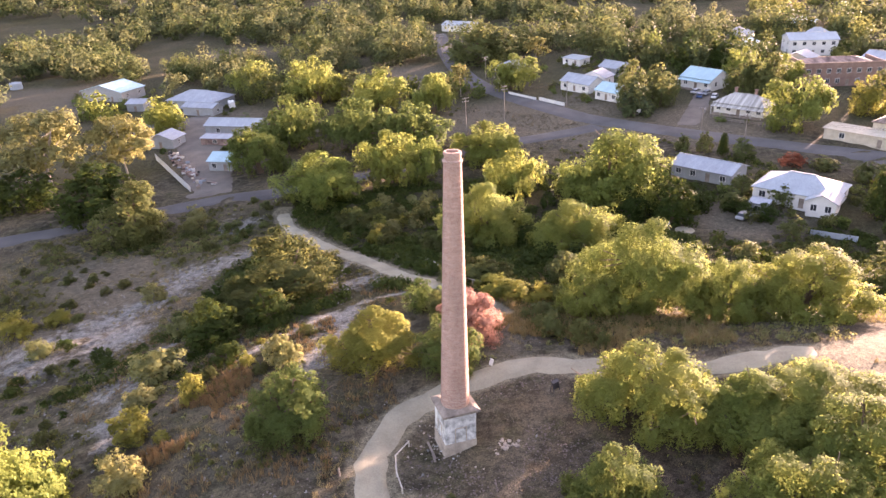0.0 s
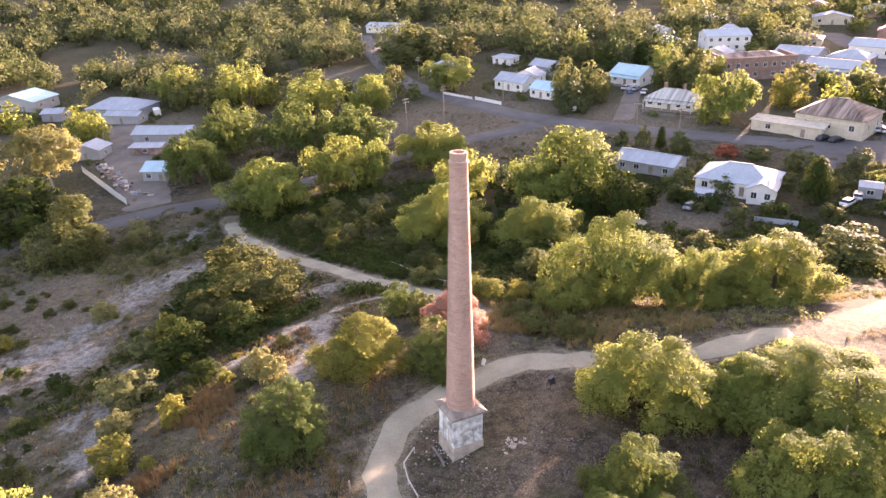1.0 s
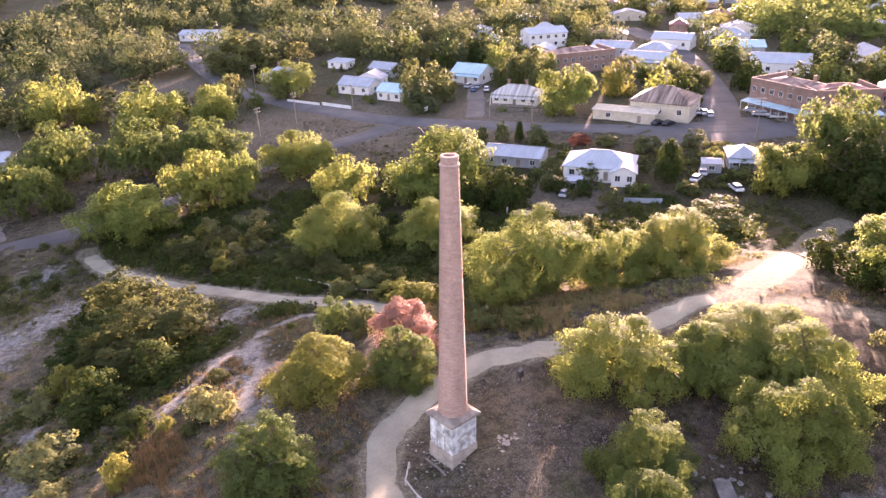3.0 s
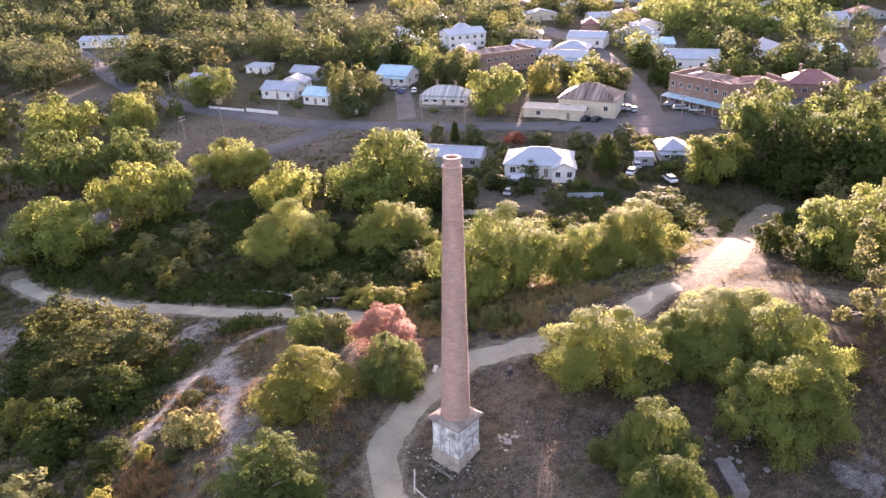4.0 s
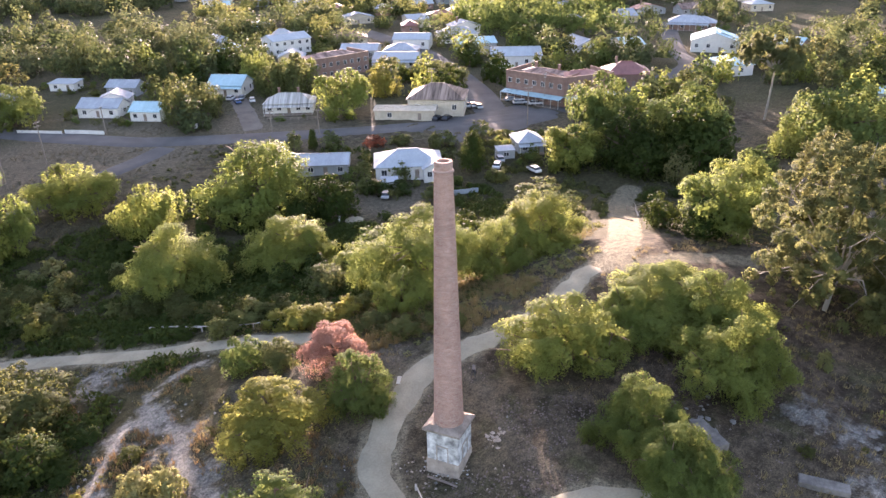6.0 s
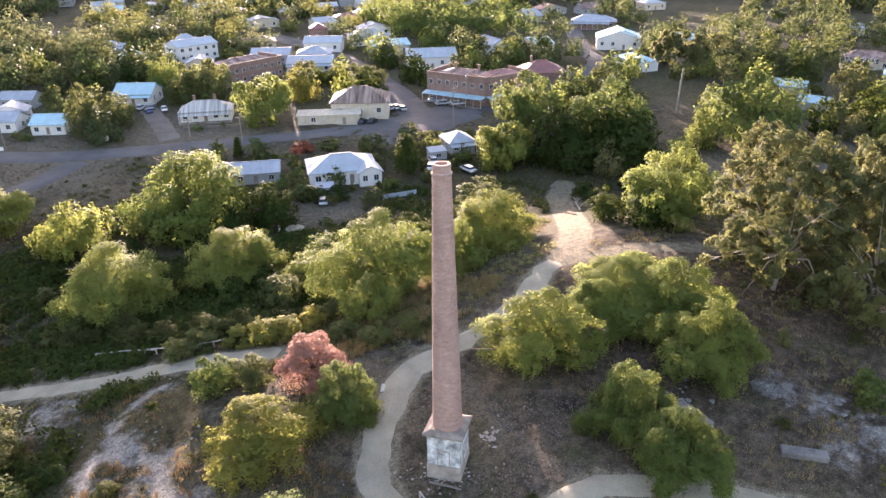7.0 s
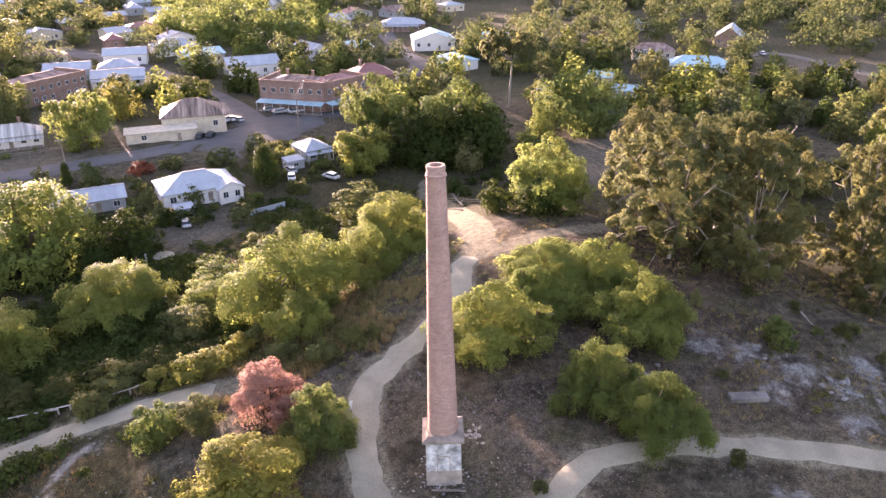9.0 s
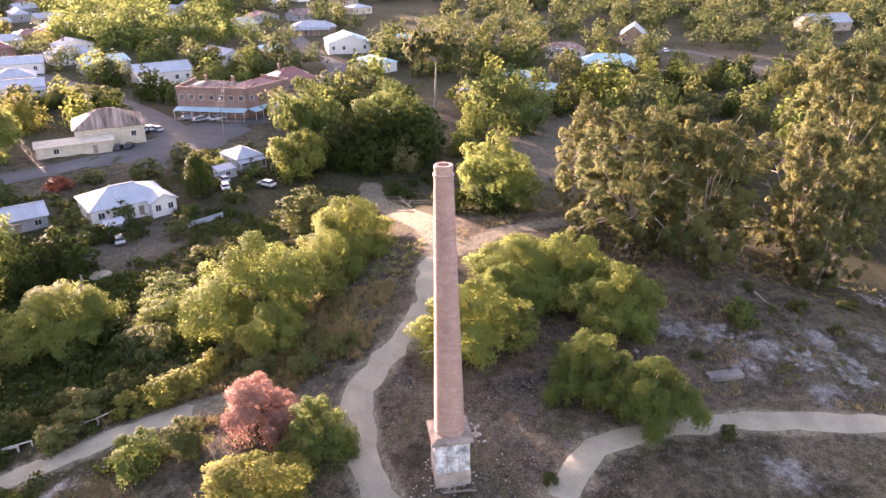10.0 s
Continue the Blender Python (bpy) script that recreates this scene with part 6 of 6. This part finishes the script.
# visitors' sign
x, y = (11.4, 63.8)
sg = thing("information_sign", x, y, up(x, y), 35, "dark information stand with a narrow sloping top", "sign")
for px in (-0.42, 0.42):
    for lean in (-14, 14):
        ob = part("leg", boxed(px - 0.035, px + 0.035, -0.035, 0.035, -1.4, 0.0), DARKMETAL, sg)
        ob.matrix_basis = pose(0, 0, 1.12, lean, 0, 0)
ob = part("board", boxed(-0.48, 0.48, -0.2, 0.2, -0.03, 0.03), DARKMETAL, sg)
ob.matrix_basis = pose(0, 0, 1.15, 25, 0, 0)
ob = part("front_panel", boxed(-0.38, 0.38, -0.015, 0.015, -0.85, -0.06), DARKMETAL, sg)
ob.matrix_basis = pose(0, 0, 1.12, -14, 0, 0)
x, y = (-11.0, 53.0)
ob = new("marker_post", mesh_of("marker_post", boxed(-0.08, 0.08, -0.08, 0.08, -0.3, 0.9), TIMBER))
ob.matrix_basis = pose(x, y, up(x, y))
tagged(ob, "short dark timber marker post beside the path", "post")
x, y = (61.6, 212.2)
sb = thing("sign_board", x, y, up(x, y), -35, "white roadside board with dark border", "sign")
part("board", boxed(-0.6, 0.6, -0.04, 0.04, 0.1, 1.7), WHITE, sb)
part("border", boxed(0.62, 1.0, -0.04, 0.04, 0.1, 1.7), DARKMETAL, sb)


def lettering(text, size, m, material, parent):
    cu = bpy.data.curves.new("lettering", "FONT")
    cu.body, cu.size, cu.align_x, cu.align_y, cu.extrude = text, size, "CENTER", "CENTER", 0.01
    tmp = new("lettering", cu)
    me = bpy.data.meshes.new_from_object(tmp.evaluated_get(bpy.context.evaluated_depsgraph_get()))
    bpy.data.objects.remove(tmp)
    me.materials.append(material)
    ob = new("lettering", me)
    ob.parent = parent
    ob.matrix_basis = m
    return ob


x0, y0, x1, y1 = (252.8, 54.8, 254.8, 43.1)
ab = thing("shop_sign", x0, y0, up(x0, y0) + 4.2, math.degrees(math.atan2(y1 - y0, x1 - x0)), "dark shop sign board with white capital letters above a shop", "sign")
L = math.hypot(x1 - x0, y1 - y0)
part("board", boxed(0, L, -0.3, -0.15, -0.8, 0.9), DARKMETAL, ab)
part("bracket", boxed(L * 0.4, L * 0.6, -0.15, 0.6, -0.9, 0.6), TIMBER, ab)
lettering("ANTIQUES", L * 0.19, pose(L / 2, -0.33, 0.05, 90, 0, 0), WHITE, ab)

# the yard's clutter
rng = random.Random(17)
JUNK = (RUST_IRON, IRON, DARKMETAL, TIMBER, WHITE, CREAM)
ax, ay = (-82.7, 209.2)
bx, by = (-63.6, 175.6)
for k in range(34):
    f = rng.random()
    x, y = ax + (bx - ax) * f + rng.uniform(0.6, 3.2), ay + (by - ay) * f + rng.uniform(0, 1.5)
    w, d, h = rng.uniform(0.3, 1.3), rng.uniform(0.3, 1.0), rng.uniform(0.3, 1.1)
    bm = boxed(-w / 2, w / 2, -d / 2, d / 2, 0, h)
    bmesh.ops.bevel(bm, geom=list(bm.edges), offset=0.05, segments=1, affect="EDGES")
    ob = new("scrap_crate", mesh_of("scrap_crate", bm, rng.choice(JUNK)))
    ob.matrix_basis = pose(x, y, up(x, y) + 0.1, 0, 0, rng.uniform(0, 90))
    tagged(ob, "scrap crate or box piled beside the yard fence", "scrap", "yard scrap")
for (x, y), s_ in (((-186.9, 322.8), 2.6),):
    wt = thing("water_tank", x, y, up(x, y), 0, "pale round water tank in a dusty paddock", "tank")
    part("drum", lathe(bmesh.new(), [(s_, -0.3), (s_, 2.6), (s_ * 0.98, 2.65)], 28), WHITE_IRON, wt)
    part("lid", lathe(bmesh.new(), [(s_ * 1.02, 2.62), (s_ * 0.5, 3.0), (0.05, 3.15)], 28), WHITE_IRON, wt)


def caravan(xy, turn):
    x, y = xy
    cv = thing("caravan", x, y, up(x, y), turn, "white parked caravan beside the grey house", "caravan")
    bm = boxed(-1.1, 1.1, -2.7, 2.7, 0.55, 2.6)
    bmesh.ops.bevel(bm, geom=list(bm.edges), offset=0.18, segments=2, affect="EDGES")
    part("body", bm, WHITE, cv)
    for sy in (-1.5, 0.6):
        part("window", boxed(-1.13, -1.08, sy, sy + 1.1, 1.4, 2.1), GLASS, cv)
    for sx in (-1.0, 1.0):
        part("wheel", tube(bmesh.new(), Vector((sx - 0.1, 0, 0.34)), Vector((sx + 0.1, 0, 0.34)), 0.34, 0.34, 14), TYRE, cv)
    part("drawbar", boxed(-0.08, 0.08, -3.8, -2.6, 0.5, 0.62), DARKMETAL, cv)
    return cv


caravan((-76.1, 265.2), 20)
rng = random.Random(15)
(ax, ay), (bx, by) = (-82.8, 206.5), (-62.1, 173.1)
for k in range(34):
    f, o = rng.random(), rng.uniform(0.6, 5.0)
    x, y = ax + (bx - ax) * f + o * 0.8, ay + (by - ay) * f + o * 0.6
    w, d, h = rng.uniform(0.3, 1.1), rng.uniform(0.3, 1.6), rng.uniform(0.3, 1.0)
    sc = thing("scrap_crate", x, y, up(x, y), rng.uniform(0, 180), "old crate or scrap piece piled along the yard fence", "scrap", "yard scrap")
    bm = boxed(-w / 2, w / 2, -d / 2, d / 2, 0, h)
    bmesh.ops.bevel(bm, geom=list(bm.edges), offset=0.04, segments=1, affect="EDGES")
    part("body", bm, rng.choice((RUST_IRON, TIMBER, DARKMETAL, IRON, WHITE)), sc)
    part("lid", boxed(-w / 2 - 0.03, w / 2 + 0.03, -d / 2 - 0.03, d / 2 + 0.03, h, h + 0.06), rng.choice((TIMBER, RUST_IRON)), sc)


def litter(name, seed, count, cx, cy, rx, ry, size, material, label):
    """Clods, chips and twigs on the dirt, past counting: little uneven pyramids."""
    rng = np.random.RandomState(seed)
    x, y = cx + rx * rng.normal(0, 0.5, count), cy + ry * rng.normal(0, 0.5, count)
    ok = np.ones(count, bool)
    for pts, half in GROUND_WAYS[:3]:
        ok &= near_way(x, y, pts) > half + 0.2
    ok &= np.hypot(x - PED[0], y - PED[1]) > 2.6
    x, y = x[ok], y[ok]
    n = len(x)
    r = rng.uniform(*size, (n, 1))
    base = np.stack([x, y, land(x, y) + 0.0], -1)
    a = rng.uniform(0, math.tau, n)
    ring = [base + np.column_stack([np.cos(a + k * 2.1), np.sin(a + k * 2.1), np.full(n, -0.3)]) * r * rng.uniform(0.6, 1.4, (n, 1)) for k in range(3)]
    tip = base + np.column_stack([rng.normal(0, 0.3, n), rng.normal(0, 0.3, n), rng.uniform(0.4, 1.0, n)]) * r
    co = np.stack(ring + [tip], 1).reshape(-1, 3)
    o = np.arange(n)[:, None] * 4
    faces = np.concatenate([o + [0, 1, 3], o + [1, 2, 3], o + [2, 0, 3]])
    me = bpy.data.meshes.new(name)
    fill_mesh(me, co, faces)
    me.materials.append(material)
    return tagged(new(name, me), label, "litter", kind="stuff")


CLOD = plain("brown_clods", (0.17, 0.135, 0.12), 0.95, 0, 0.4, 0.5, 6, 0.2)
litter("ground_litter", 61, 5000, 8, 52, 22, 22, (0.05, 0.16), CLOD, "brown clods and bark litter round the chimney")
litter("ground_litter", 62, 450, 8, 52, 24, 24, (0.03, 0.085), PALESTONE, "pale stone chips round the chimney")
litter("ground_litter", 63, 700, 28, 28, 24, 20, (0.04, 0.14), CLOD, "stone chips on the eastern slope")
litter("ground_litter", 64, 3000, -35, 90, 40, 40, (0.06, 0.22), PALESTONE, "pale stone chips on the western slope")


def by_spots(spots):
    def keep(x, y):
        m = np.zeros(x.shape)
        for (cx, cy), r in spots:
            m = np.maximum(m, spot(x, y, cx, cy, r))
        return m > 0.4
    return keep


SCRUB_SPOTS = [((-43.6, 96.7), 7), ((-44.3, 87.2), 5), ((-36.6, 104.1), 8), ((-27.2, 105.1), 8), ((-38.2, 121.8), 8), ((-55.0, 86.5), 9), ((-59.2, 84.9), 8), ((-36.1, 83.3), 6), ((-49.2, 141.8), 9), ((-67.1, 131.1), 12), ((-79.8, 133.5), 12), ((-28.3, 110.6), 8), ((-20.2, 107.8), 6), ((-28.6, 95.0), 9)]
undergrowth("undergrowth", 46, 3600, -85, 0, 60, 150, (0.5, 1.5), DARK, "dark green scrub on the western slope", (0.36, 0.22), 55, by_spots(SCRUB_SPOTS), 0.75)
undergrowth("undergrowth", 47, 1800, -85, 0, 60, 150, (0.5, 1.3), OLIVE, "olive scrub on the western slope", (0.36, 0.22), 50, by_spots(SCRUB_SPOTS), 0.75)


# ---- small things round the chimney and in the valley ----
def slab(x, y, r, h, label):
    """A round concrete slab with a worn rim."""
    ob = thing("concrete_slab", x, y, up(x, y), 0, label, "slab")
    part("disc", lathe(bmesh.new(), [(r, -0.4), (r, h * 0.7), (r * 0.96, h), (r * 0.5, h + 0.02), (0.02, h + 0.03)], 28), GRAVEL, ob)
    return ob


slab(47.0, 125.6, 1.9, 0.3, "pale round concrete slab on the valley floor")
x, y = (44.4, 127.3)
wp = thing("white_post", x, y, up(x, y), 0, "white painted post beside the concrete slab", "post")
part("shaft", boxed(-0.14, 0.14, -0.14, 0.14, -0.3, 1.5), WHITE, wp)
part("cap", boxed(-0.18, 0.18, -0.18, 0.18, 1.5, 1.58), WHITE, wp)
x, y = (4.8, 69.4)
tb = thing("trail_board", x, y, up(x, y), -30, "small white trail board on a tilted post", "sign")
part("post", boxed(-0.05, 0.05, -0.05, 0.05, -0.3, 0.7), TIMBER, tb)
ob = part("board", boxed(-0.22, 0.22, -0.09, -0.05, 0.3, 1.25), WHITE, tb)
ob.matrix_basis = pose(0, 0, 0, 0, 14, 0)


def dead_branch(x, y, turn, size, label, seed):
    """A bleached fallen limb, forked, lying on the ground."""
    rng = random.Random(seed)
    ob = thing("fallen_branch", x, y, up(x, y), turn, label, "branch")
    bm = bmesh.new()
    p, d, r = Vector((0, 0, 0.15)), Vector((1, 0, 0.02)), 0.16 * size
    for k in range(5):
        q = p + d * size * rng.uniform(0.8, 1.3)
        tube(bm, p, q, r, r * 0.75, 7)
        if k:
            side = (d + Vector((0, rng.choice((-1, 1)) * 0.9, rng.uniform(0.2, 0.7)))).normalized()
            tube(bm, p, p + side * size * rng.uniform(0.7, 1.5), r * 0.6, r * 0.2, 5)
        p, r = q, r * 0.75
        d = (d + Vector((0, rng.uniform(-0.35, 0.35), rng.uniform(-0.06, 0.08)))).normalized()
    part("limb", bm, GUMBARK, ob)
    return ob


dead_branch(72.5, 75.8, 35, 1.3, "bleached fallen branch beside the clearing", 3)
dead_branch(67.3, 74.2, 100, 0.9, "bleached dead limb at the edge of the clearing", 5)
dead_branch(40.0, 21.0, 200, 0.8, "grey fallen branch under the gum trees", 9)
for k, (x, y, turn, l) in enumerate(((-2.2, 56.6, 108, 2.6), (-2.0, 55.6, 100, 1.8))):
    pl = thing("timber_plank", x, y, up(x, y) + 0.07, turn, "weathered brown plank lying at the pedestal's foot", "plank", "planks at the pedestal")
    ob = part("board", boxed(-l / 2, l / 2, -0.11, 0.11, -0.03, 0.03), TIMBER, pl)
    ob.matrix_basis = pose(0, 0, 0, 0, (-2, 2)[k], 0)
for spec in ((8.2, 30.5, 1.9, 1.1), (-0.5, 48.1, 1.2, 0.9), (31.5, 25.8, 1.8, 1.5), (38.1, 15.1, 1.5, 1.3), (32.1, 12.7, 1.4, 1.2), (35.0, 20.0, 1.2, 1.0), (41.0, 9.0, 1.6, 1.4), (22.0, 31.5, 1.0, 0.9)):
    plant("bush", spec, SCRUB if spec[0] < 30 else OLIVE, "small scrub bush on the bare eastern slope", "mid", "eastern slope shrubs")
